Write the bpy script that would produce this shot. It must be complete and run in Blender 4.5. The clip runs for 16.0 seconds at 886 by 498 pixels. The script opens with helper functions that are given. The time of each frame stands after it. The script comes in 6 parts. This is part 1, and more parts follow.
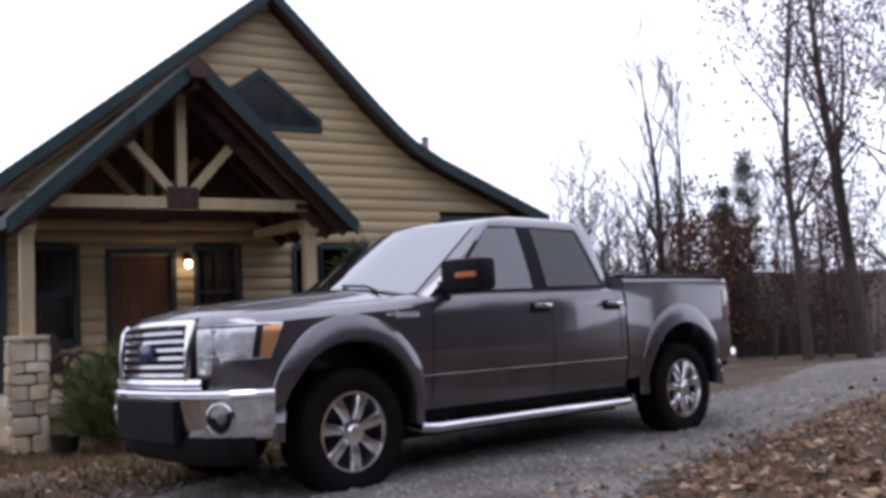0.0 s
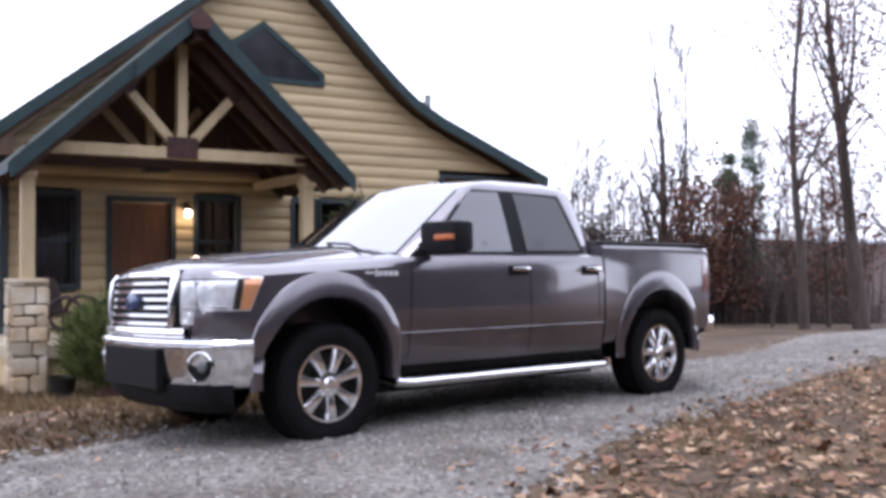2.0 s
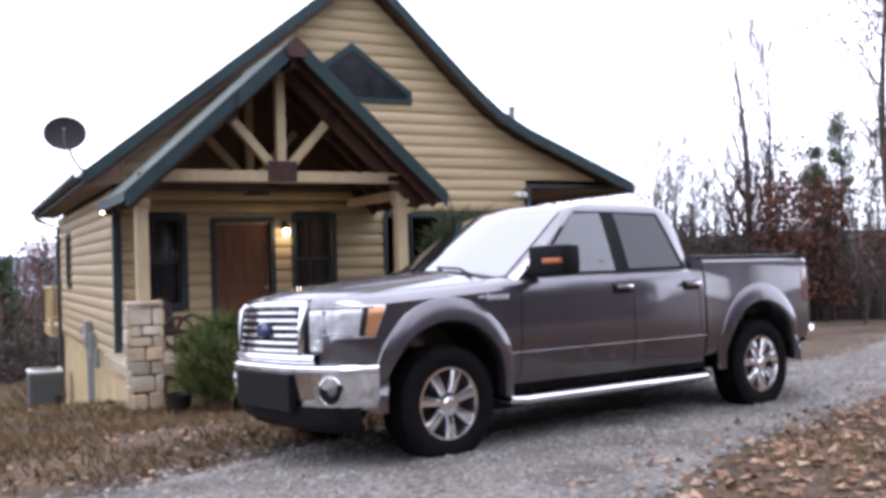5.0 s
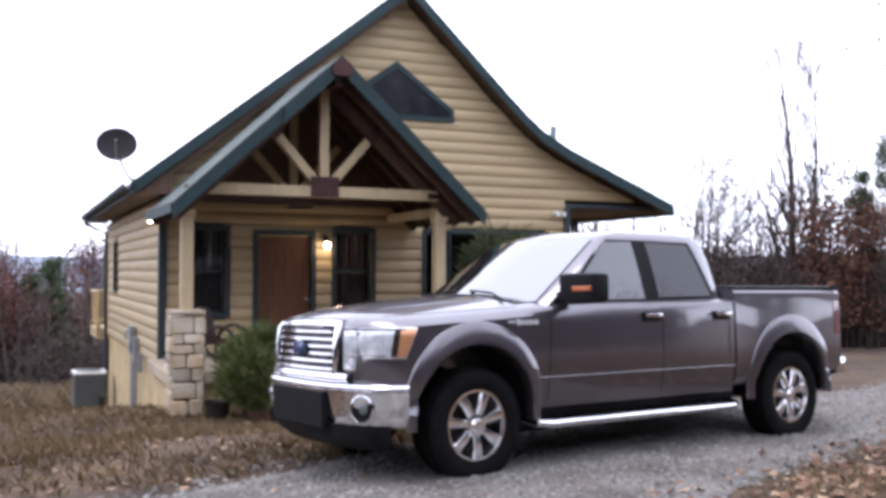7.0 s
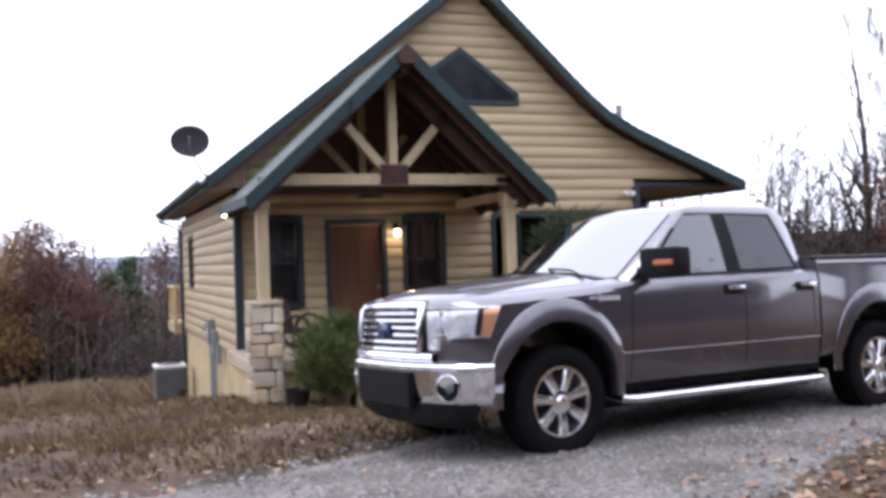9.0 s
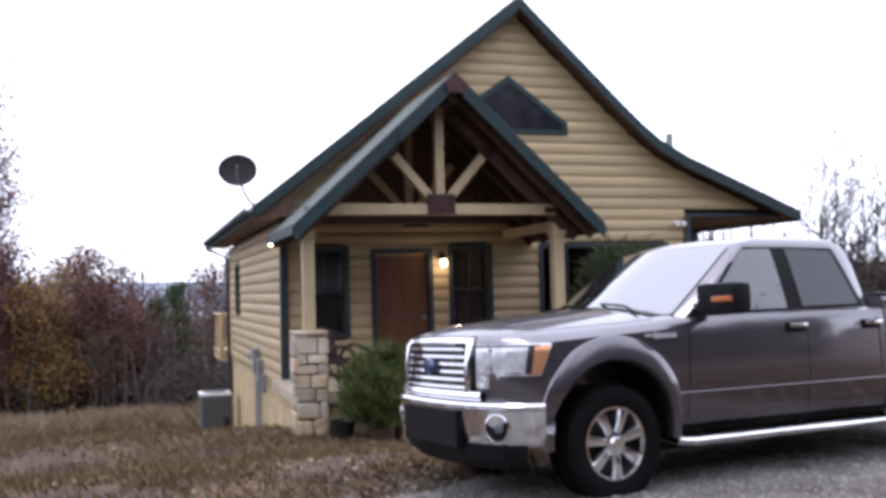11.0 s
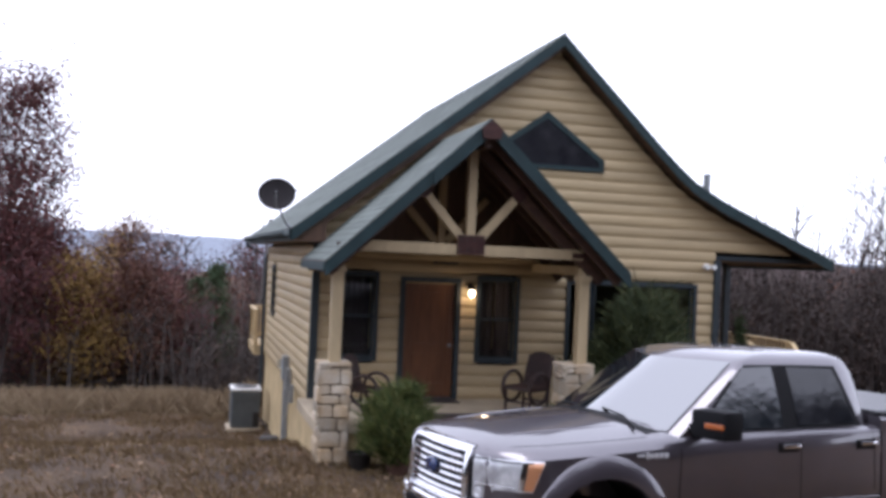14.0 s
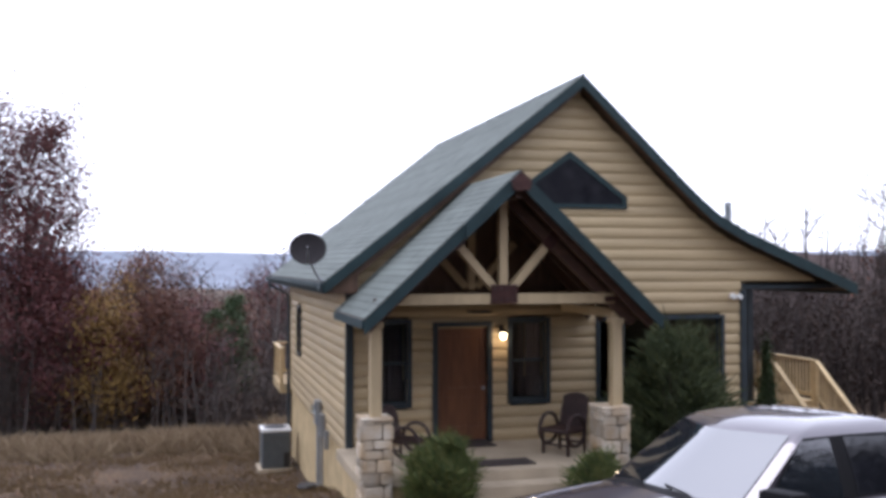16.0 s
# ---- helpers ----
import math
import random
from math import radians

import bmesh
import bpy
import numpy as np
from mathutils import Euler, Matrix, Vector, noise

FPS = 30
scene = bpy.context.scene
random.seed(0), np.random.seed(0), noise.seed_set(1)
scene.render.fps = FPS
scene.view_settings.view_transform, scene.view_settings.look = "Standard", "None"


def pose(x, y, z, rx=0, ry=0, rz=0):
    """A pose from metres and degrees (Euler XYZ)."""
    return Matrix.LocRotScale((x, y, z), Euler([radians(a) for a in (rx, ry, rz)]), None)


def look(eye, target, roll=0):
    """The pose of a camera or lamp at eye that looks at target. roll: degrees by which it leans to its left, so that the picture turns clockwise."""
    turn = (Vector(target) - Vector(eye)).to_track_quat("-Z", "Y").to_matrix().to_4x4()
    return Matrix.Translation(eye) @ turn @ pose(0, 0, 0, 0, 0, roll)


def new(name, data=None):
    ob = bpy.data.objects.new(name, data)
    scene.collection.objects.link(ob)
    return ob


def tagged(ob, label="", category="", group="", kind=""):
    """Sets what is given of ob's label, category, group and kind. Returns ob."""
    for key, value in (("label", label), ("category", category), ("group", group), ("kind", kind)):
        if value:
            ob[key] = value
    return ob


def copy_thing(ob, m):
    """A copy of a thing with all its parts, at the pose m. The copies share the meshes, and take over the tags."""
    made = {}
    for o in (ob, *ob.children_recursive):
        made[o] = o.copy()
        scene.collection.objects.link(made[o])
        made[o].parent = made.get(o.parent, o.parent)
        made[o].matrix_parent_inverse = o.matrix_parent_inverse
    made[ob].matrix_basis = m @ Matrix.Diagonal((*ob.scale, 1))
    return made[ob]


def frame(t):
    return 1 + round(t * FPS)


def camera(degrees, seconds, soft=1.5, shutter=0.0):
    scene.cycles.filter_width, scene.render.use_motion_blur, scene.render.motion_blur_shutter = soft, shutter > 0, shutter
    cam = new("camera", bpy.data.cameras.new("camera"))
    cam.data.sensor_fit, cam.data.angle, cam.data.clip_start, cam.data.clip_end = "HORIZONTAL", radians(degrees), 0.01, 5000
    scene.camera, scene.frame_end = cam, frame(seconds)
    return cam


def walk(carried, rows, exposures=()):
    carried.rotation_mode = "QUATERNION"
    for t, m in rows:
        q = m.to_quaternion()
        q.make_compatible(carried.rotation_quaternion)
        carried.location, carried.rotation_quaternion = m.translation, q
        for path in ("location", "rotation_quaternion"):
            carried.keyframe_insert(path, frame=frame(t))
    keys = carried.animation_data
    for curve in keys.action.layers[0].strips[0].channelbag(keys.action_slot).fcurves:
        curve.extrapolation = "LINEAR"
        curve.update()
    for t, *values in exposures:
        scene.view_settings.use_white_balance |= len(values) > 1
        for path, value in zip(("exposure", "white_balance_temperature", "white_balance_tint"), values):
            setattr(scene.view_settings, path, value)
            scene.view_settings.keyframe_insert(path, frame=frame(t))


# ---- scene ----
cam = camera(50.0, 16.0, soft=3.8)
PATH = [
    (0, -3.971, -15.594, 1.289, 93.14, 2.04, -31.86),
    (0.5, -3.955, -15.663, 1.290, 91.12, 1.22, -32.16),
    (1, -3.925, -15.747, 1.349, 90.52, 0.93, -31.54),
    (1.5, -3.907, -15.846, 1.325, 91.12, -0.86, -31.79),
    (2, -3.907, -15.871, 1.322, 90.48, -0.02, -31.46),
    (2.5, -3.944, -15.866, 1.313, 91.06, -0.95, -31.18),
    (3, -4.022, -15.849, 1.365, 91.55, 1.04, -30.25),
    (3.5, -4.108, -15.884, 1.394, 90.90, 0.26, -29.52),
    (4, -4.236, -15.940, 1.439, 90.68, 1.92, -28.38),
    (6.5, -4.298, -16.223, 1.560, 90.79, -0.21, -24.58),
    (7, -4.317, -16.267, 1.592, 91.35, -0.09, -24.35),
    (7.5, -4.403, -16.283, 1.592, 90.56, 2.21, -23.23),
    (8, -4.455, -16.327, 1.583, 90.86, 1.62, -22.43),
    (8.5, -4.472, -16.328, 1.585, 89.79, 0.84, -21.87),
    (9, -4.449, -16.265, 1.534, 90.68, 1.90, -20.51),
    (11.5, -4.383, -16.069, 1.634, 92.54, 0.81, -17.16),
    (12, -4.294, -16.110, 1.893, 92.62, -0.58, -16.86),
    (12.5, -4.243, -16.194, 2.093, 91.22, -2.15, -16.24),
    (13, -4.240, -16.309, 2.286, 91.10, -1.90, -15.72),
    (13.5, -4.282, -16.435, 2.448, 91.70, -0.69, -15.14),
    (14, -4.291, -16.488, 2.619, 90.70, -2.56, -15.26),
    (14.5, -4.279, -16.530, 2.782, 91.59, -1.69, -15.21),
    (15, -4.310, -16.585, 2.908, 91.25, -2.17, -15.27),
    (15.5, -4.545, -16.505, 3.119, 91.09, -1.11, -15.24),
    (16, -4.809, -16.538, 3.333, 90.98, 0.02, -15.06),
]
walk(cam, [(t, pose(*row)) for t, *row in PATH], exposures=[(0.0, 0.26, 5850, 20), (0.5, 0.80, 5850, 20), (1.0, 1.13, 5850, 20), (9.0, 1.10, 5850, 20), (11.5, 0.80, 5850, 20), (12.5, 0.66, 5850, 20), (16.0, 0.68, 5850, 20)])

# ---- light: a bright overcast sky and a weak wide sun ----
world = bpy.data.worlds.new("overcast_sky")
scene.world = world
world.use_nodes = True
wn, wl = world.node_tree.nodes, world.node_tree.links
sky = wn.new("ShaderNodeTexSky")
sky.sky_type, sky.sun_disc = "NISHITA", False
sky.sun_elevation, sky.sun_rotation = radians(75), radians(325)
sky.air_density, sky.dust_density, sky.ozone_density = 1.0, 1.2, 1.0
grey = wn.new("ShaderNodeHueSaturation")
grey.inputs["Saturation"].default_value = 0.25
wl.new(sky.outputs[0], grey.inputs["Color"])
cloud = wn.new("ShaderNodeMix")
cloud.data_type = "RGBA"
cloud.inputs["Factor"].default_value = 0.7
cloud.inputs["B"].default_value = (9.0, 9.2, 9.6, 1)
wl.new(grey.outputs[0], cloud.inputs["A"])
wl.new(cloud.outputs["Result"], wn["Background"].inputs["Color"])
wn["Background"].inputs["Strength"].default_value = 0.15
sun = new("sun", bpy.data.lights.new("sun", "SUN"))
sun.data.energy, sun.data.angle, sun.data.color = 0.5, radians(25), (1.0, 0.96, 0.9)
sun.matrix_world = look((-2, 3, 14), (0, 0, 0))


# ---- materials ----
def material(name, color, rough=0.6, metal=0.0, var=0.18, scale=4.0, bump=0.15, fine=70.0, color2=None, coat=0.0, stretch=(1, 1, 1), rand=0.0, spec=0.5, dist=0.01, contrast=1.0):
    m = bpy.data.materials.new(name)
    m.use_nodes = True
    n, l = m.node_tree.nodes, m.node_tree.links
    b = n["Principled BSDF"]
    co = n.new("ShaderNodeTexCoord")
    mp = n.new("ShaderNodeMapping")
    mp.inputs["Scale"].default_value = stretch
    l.new(co.outputs["Object"], mp.inputs["Vector"])
    big = n.new("ShaderNodeTexNoise")
    big.inputs["Scale"].default_value, big.inputs["Detail"].default_value = scale, 5
    l.new(mp.outputs[0], big.inputs["Vector"])
    small = n.new("ShaderNodeTexNoise")
    small.inputs["Scale"].default_value, small.inputs["Detail"].default_value = fine, 4
    l.new(mp.outputs[0], small.inputs["Vector"])
    ramp = n.new("ShaderNodeMapRange")
    ramp.inputs["From Min"].default_value, ramp.inputs["From Max"].default_value = 0.3, 0.7
    l.new(big.outputs["Fac"], ramp.inputs["Value"])
    mix = n.new("ShaderNodeMix")
    mix.data_type = "RGBA"
    c2 = color2 or tuple(c * (1 - var) for c in color)
    c1 = color if color2 else tuple(min(1, c * (1 + var)) for c in color)
    mix.inputs["A"].default_value, mix.inputs["B"].default_value = (*c1, 1), (*c2, 1)
    l.new(ramp.outputs[0], mix.inputs["Factor"])
    grain = n.new("ShaderNodeMapRange")
    grain.inputs["From Min"].default_value, grain.inputs["From Max"].default_value = 0.5 - 0.5 / contrast, 0.5 + 0.5 / contrast
    grain.inputs["To Min"].default_value, grain.inputs["To Max"].default_value = 1 - var, 1 + var
    l.new(small.outputs["Fac"], grain.inputs["Value"])
    hsv = n.new("ShaderNodeHueSaturation")
    l.new(mix.outputs["Result"], hsv.inputs["Color"])
    if rand:
        info = n.new("ShaderNodeObjectInfo")
        rr = n.new("ShaderNodeMapRange")
        rr.inputs["To Min"].default_value, rr.inputs["To Max"].default_value = 1 - rand, 1 + rand
        l.new(info.outputs["Random"], rr.inputs["Value"])
        mul = n.new("ShaderNodeMath")
        mul.operation = "MULTIPLY"
        l.new(rr.outputs[0], mul.inputs[0])
        l.new(grain.outputs[0], mul.inputs[1])
        l.new(mul.outputs[0], hsv.inputs["Value"])
    else:
        l.new(grain.outputs[0], hsv.inputs["Value"])
    l.new(hsv.outputs[0], b.inputs["Base Color"])
    b.inputs["Roughness"].default_value, b.inputs["Metallic"].default_value = rough, metal
    b.inputs["Specular IOR Level"].default_value = spec
    b.inputs["Coat Weight"].default_value, b.inputs["Coat Roughness"].default_value = coat, 0.03
    if bump:
        bp = n.new("ShaderNodeBump")
        bp.inputs["Strength"].default_value, bp.inputs["Distance"].default_value = bump, dist
        l.new(small.outputs["Fac"], bp.inputs["Height"])
        l.new(bp.outputs[0], b.inputs["Normal"])
    return m


def island_material(name, colors, rough=0.8):
    """Varies from piece to piece of one joined mesh."""
    m = bpy.data.materials.new(name)
    m.use_nodes = True
    n, l = m.node_tree.nodes, m.node_tree.links
    b = n["Principled BSDF"]
    geo = n.new("ShaderNodeNewGeometry")
    ramp = n.new("ShaderNodeValToRGB")
    while len(ramp.color_ramp.elements) < len(colors):
        ramp.color_ramp.elements.new(0.5)
    for i, c in enumerate(colors):
        e = ramp.color_ramp.elements[i]
        e.position, e.color = i / (len(colors) - 1), (*c, 1)
    l.new(geo.outputs["Random Per Island"], ramp.inputs["Fac"])
    l.new(ramp.outputs[0], b.inputs["Base Color"])
    b.inputs["Roughness"].default_value = rough
    b.inputs["Specular IOR Level"].default_value = 0.25
    return m


SIDING = material("siding_paint", (0.44, 0.338, 0.188), 0.55, var=0.10, scale=1.6, bump=0.25, fine=30, stretch=(0.35, 0.35, 3), rand=0.07)
CREAM = material("cream_timber_paint", (0.46, 0.36, 0.21), 0.55, var=0.10, scale=3, bump=0.2, fine=40, stretch=(2, 2, 0.5))
TEAL = material("dark_green_trim_paint", (0.020, 0.040, 0.043), 0.55, var=0.2, scale=3, bump=0.08, spec=0.3)
NAVY = material("dark_blue_trim_paint", (0.020, 0.030, 0.036), 0.5, var=0.2, scale=3, bump=0.08)
BROWN = material("brown_stained_timber", (0.062, 0.030, 0.018), 0.6, var=0.25, scale=3, bump=0.2, fine=30, stretch=(1, 1, 4))
SOFFIT = material("soffit_boards", (0.095, 0.052, 0.030), 0.65, var=0.25, scale=2, bump=0.2, fine=30, stretch=(6, 0.6, 1))
PLATE = material("rusty_steel_plate", (0.055, 0.022, 0.018), 0.5, metal=0.3, var=0.3, scale=10, bump=0.15)
SHINGLE = material("roof_shingle", (0.115, 0.135, 0.12), 0.85, var=0.22, scale=2.5, bump=0.5, fine=120, rand=0.12)
DOORWOOD = material("stained_door_wood", (0.125, 0.050, 0.021), 0.42, var=0.28, scale=3, bump=0.15, fine=40, stretch=(6, 6, 0.7))
GLASSDARK = bpy.data.materials.new("window_glass")
GLASSDARK.use_nodes = True
_b = GLASSDARK.node_tree.nodes["Principled BSDF"]
_b.inputs["Base Color"].default_value = (0.75, 0.8, 0.8, 1)
_b.inputs["Roughness"].default_value, _b.inputs["IOR"].default_value, _b.inputs["Transmission Weight"].default_value = 0.02, 1.33, 1.0
# Plaster and curtain are coloured dark to hold the rooms' dimness.
INTERIOR = material("plaster_with_room_shade", (0.035, 0.028, 0.025), 0.9, bump=0.05)
CURTAIN = material("curtain_with_room_shade", (0.075, 0.058, 0.062), 0.9, bump=0.2)
STONE = material("field_stone", (0.52, 0.47, 0.38), 0.85, var=0.3, scale=3, bump=0.7, fine=35, color2=(0.40, 0.28, 0.15), rand=0.34, dist=0.02)
MORTAR = material("mortar", (0.12, 0.095, 0.075), 0.95, var=0.2, bump=0.5, fine=90)
STUCCO = material("foundation_parging", (0.50, 0.38, 0.20), 0.9, var=0.18, scale=2, bump=0.3, fine=60)
CONCRETE = material("porch_concrete", (0.40, 0.33, 0.23), 0.85, var=0.15, scale=2, bump=0.2)
RUBBERMAT = material("dark_door_mat", (0.035, 0.025, 0.022), 0.95, bump=0.4, fine=150)
METALGREY = material("galvanised_grey", (0.30, 0.32, 0.33), 0.45, metal=0.5, var=0.15, scale=6, bump=0.05)
ACGREY = material("enamelled_grey_metal", (0.095, 0.105, 0.105), 0.5, var=0.12, scale=6, bump=0.05)
DISHGREY = material("dark_dish_paint", (0.028, 0.025, 0.026), 0.75, var=0.15, bump=0.03, spec=0.15)
WHITEP = material("white_plastic", (0.75, 0.75, 0.72), 0.4, var=0.05, bump=0.02)
BLACKM = material("black_metal", (0.02, 0.018, 0.017), 0.45, var=0.2, bump=0.05)
DECKWOOD = material("new_pine_decking", (0.48, 0.36, 0.19), 0.7, var=0.18, scale=3, bump=0.2, rand=0.08)
LOGWOOD = material("dark_rustic_wood", (0.034, 0.017, 0.014), 0.6, var=0.35, scale=6, bump=0.35, fine=25)
TERRACOTTA = material("brown_plastic_pot", (0.10, 0.05, 0.035), 0.7, var=0.2, bump=0.1)
GRAVEL = material("grey_gravel", (0.215, 0.198, 0.176), 0.95, var=0.55, scale=1.3, bump=1.0, fine=24, color2=(0.082, 0.068, 0.055), dist=0.05, contrast=2.6)
SOIL = material("leafy_dead_lawn", (0.112, 0.070, 0.035), 0.97, var=0.5, scale=0.8, bump=1.0, fine=16, color2=(0.034, 0.021, 0.014), dist=0.06, contrast=3.0)
BARK = material("grey_brown_bark", (0.066, 0.050, 0.042), 0.95, var=0.3, scale=3, bump=0.8, fine=25, stretch=(4, 4, 0.7), dist=0.02)
LIT = bpy.data.materials.new("lit_bulb")
LIT.use_nodes = True
_b = LIT.node_tree.nodes["Principled BSDF"]
_b.inputs["Emission Color"].default_value, _b.inputs["Emission Strength"].default_value = (1.0, 0.80, 0.48, 1), 6.0


# ---- mesh helpers ----
def link(name, bm, mat, parent=None, label="", smooth=False):
    me = bpy.data.meshes.new(name)
    bmesh.ops.recalc_face_normals(bm, faces=bm.faces)
    if smooth:
        for f in bm.faces:
            f.smooth = True
    bm.to_mesh(me)
    bm.free()
    if smooth:
        me.set_sharp_from_angle(angle=radians(38))
    me.materials.append(mat)
    ob = new(name, me)
    if parent:
        ob.parent = parent
    if label:
        ob["label"] = label
    return ob


def part(name, bm, mat, parent, label="", smooth=False):
    return link(name, bm, mat, parent, label, smooth)


def thing(name, label, category, m=None, group="", kind=""):
    ob = new(name)
    ob.empty_display_size = 0.1
    if m is not None:
        ob.matrix_basis = m
    return tagged(ob, label, category, group, kind)


def hexa(bm, pts):
    v = [bm.verts.new(p) for p in pts]
    for f in ((0, 3, 2, 1), (4, 5, 6, 7), (0, 1, 5, 4), (1, 2, 6, 5), (2, 3, 7, 6), (3, 0, 4, 7)):
        bm.faces.new([v[i] for i in f])
    return v


def box(bm, x0, x1, y0, y1, z0, z1):
    return hexa(bm, [(x0, y0, z0), (x1, y0, z0), (x1, y1, z0), (x0, y1, z0), (x0, y0, z1), (x1, y0, z1), (x1, y1, z1), (x0, y1, z1)])


def boxes(*b, bevel=0.0):
    bm = bmesh.new()
    for q in b:
        box(bm, *q)
    if bevel:
        bmesh.ops.bevel(bm, geom=list(bm.edges), offset=bevel, segments=2, affect="EDGES", profile=0.6)
    return bm


def beam(bm, p, q, w, h, up=(0, 0, 1)):
    """A bar from p to q, w wide and h high."""
    p, q = Vector(p), Vector(q)
    d = (q - p).normalized()
    s = d.cross(Vector(up)).normalized()
    u = s.cross(d)
    c = [(-w / 2, -h / 2), (w / 2, -h / 2), (w / 2, h / 2), (-w / 2, h / 2)]
    return hexa(bm, [p + s * a + u * b for a, b in c] + [q + s * a + u * b for a, b in c])


def bar(p, q, w, h, up=(0, 0, 1), bevel=0.008):
    bm = bmesh.new()
    beam(bm, p, q, w, h, up)
    if bevel:
        bmesh.ops.bevel(bm, geom=list(bm.edges), offset=bevel, segments=2, affect="EDGES")
    return bm


def tube(bm, pts, r, sides=8, cap=True):
    """A round rod along pts; r a number or one for each point."""
    pts = [Vector(p) for p in pts]
    rs = r if isinstance(r, (list, tuple)) else [r] * len(pts)
    rings = []
    for i, p in enumerate(pts):
        d = (pts[min(i + 1, len(pts) - 1)] - pts[max(i - 1, 0)]).normalized()
        a = d.orthogonal().normalized() if i == 0 else (rings[-1][1] - d * rings[-1][1].dot(d)).normalized()
        b = d.cross(a)
        rings.append(([bm.verts.new(p + (a * math.cos(6.28319 * k / sides) + b * math.sin(6.28319 * k / sides)) * rs[i]) for k in range(sides)], a))
    for (r0, _), (r1, _) in zip(rings, rings[1:]):
        for k in range(sides):
            bm.faces.new((r0[k], r0[(k + 1) % sides], r1[(k + 1) % sides], r1[k]))
    if cap:
        bm.faces.new(rings[0][0][::-1])
        bm.faces.new(rings[-1][0])
    return bm


def lathe(bm, profile, sides=24, axis="z", centre=(0, 0, 0)):
    """Turns (radius, height) pairs about an axis."""
    rings = []
    for r, h in profile:
        ring = []
        for k in range(sides):
            a = 6.283185 * k / sides
            p = {"z": (r * math.cos(a), r * math.sin(a), h), "y": (r * math.cos(a), h, r * math.sin(a)), "x": (h, r * math.cos(a), r * math.sin(a))}[axis]
            ring.append(bm.verts.new(Vector(p) + Vector(centre)))
        rings.append(ring)
    for a, b in zip(rings, rings[1:]):
        for k in range(sides):
            bm.faces.new((a[k], a[(k + 1) % sides], b[(k + 1) % sides], b[k]))
    return rings


def slab(bm, outline, thick):
    """A plate from an outline of 3D points, thickened along thick."""
    a = [bm.verts.new(p) for p in outline]
    b = [bm.verts.new(Vector(p) + Vector(thick)) for p in outline]
    bm.faces.new(a)
    bm.faces.new(b[::-1])
    for i in range(len(a)):
        j = (i + 1) % len(a)
        bm.faces.new((a[i], b[i], b[j], a[j]))


def smoothstep(a, b, x):
    t = min(1, max(0, (x - a) / (b - a)))
    return t * t * (3 - 2 * t)


# ---- ground ----
def ground_z(x, y):
    z = -0.50 * smoothstep(-8.2, -3.2, y)
    side = smoothstep(1.5, -3.0, x)
    z -= 1.4 * smoothstep(-2.0, 7.0, y) * side
    z -= 0.55 * smoothstep(-2.0, 4.0, y) * (1 - side)
    z -= 0.35 * smoothstep(7.5, 14.0, y) * side
    z -= 1.6 * smoothstep(12.0, 24.0, y)
    z -= 14.0 * smoothstep(24.0, 120.0, y)
    right = smoothstep(9.0, 60.0, x)
    z -= 3.2 * right * smoothstep(-4.0, 30.0, y)
    z += 0.35 * smoothstep(-1.0, 7.0, x) * smoothstep(-9.7, -13.0, y)
    z += 0.09 * smoothstep(-8.9, -10.3, y) * (1 - 0.45 * smoothstep(-0.5, 4.0, x)) * smoothstep(-16.0, -12.0, y)
    far = math.hypot(x, y)
    z -= 20.0 * smoothstep(260.0, 1800.0, far)
    z += 0.05 * noise.noise((x * 0.35, y * 0.35, 0.5)) + 0.012 * noise.noise((x * 2.1, y * 2.1, 4.5))
    return z


def axis_steps(fine0, fine1, step, reach):
    out, v, s = [], fine0, step
    while v > -reach:
        s *= 1.16
        v -= s
        out.append(v)
    out = out[::-1]
    v = fine0
    while v < fine1:
        out.append(v)
        v += step
    s = step
    while v < reach:
        out.append(v)
        s *= 1.16
        v += s
    return out + [reach]


def build_ground():
    xs, ys = axis_steps(-14, 18, 0.34, 2600), axis_steps(-18, 20, 0.34, 2600)
    verts = [(x, y, ground_z(x, y)) for y in ys for x in xs]
    n = len(xs)
    faces = [(j * n + i, j * n + i + 1, (j + 1) * n + i + 1, (j + 1) * n + i) for j in range(len(ys) - 1) for i in range(n - 1)]
    me = bpy.data.meshes.new("ground")
    me.from_pydata(verts, [], faces)
    me.polygons.foreach_set("use_smooth", [True] * len(faces))
    me.materials.append(SOIL)
    tagged(new("ground", me), "brown dead lawn strewn with fallen leaves", "ground", kind="structure")


DRIVE = [(-13.0, -18.5, 2.6), (-8.5, -15.0, 2.5), (-4.6, -12.2, 2.2), (-1.4, -10.2, 1.75), (2.5, -8.55, 1.55), (9.0, -6.0, 1.75), (16.0, -3.2, 2.3), (26.0, 0.8, 3.1), (40.0, 6.2, 4.2)]


def drive_at(u):
    i = min(int(u), len(DRIVE) - 2)
    p0, p1, p2, p3 = (DRIVE[max(0, min(len(DRIVE) - 1, k))] for k in (i - 1, i, i + 1, i + 2))
    t = u - i
    return tuple(0.5 * (2 * b + (c - a) * t + (2 * a - 5 * b + 4 * c - d) * t * t + (3 * b - a - 3 * c + d) * t ** 3) for a, b, c, d in zip(p0, p1, p2, p3))


def drive_distance(x, y):
    """How far a place lies from the drive's middle, in half widths."""
    best = 9.0
    for cx, cy, w in DRIVE_LINE:
        best = min(best, math.hypot(x - cx, y - cy) / w)
    return best


DRIVE_LINE = [drive_at(k * 0.1) for k in range((len(DRIVE) - 1) * 10)]


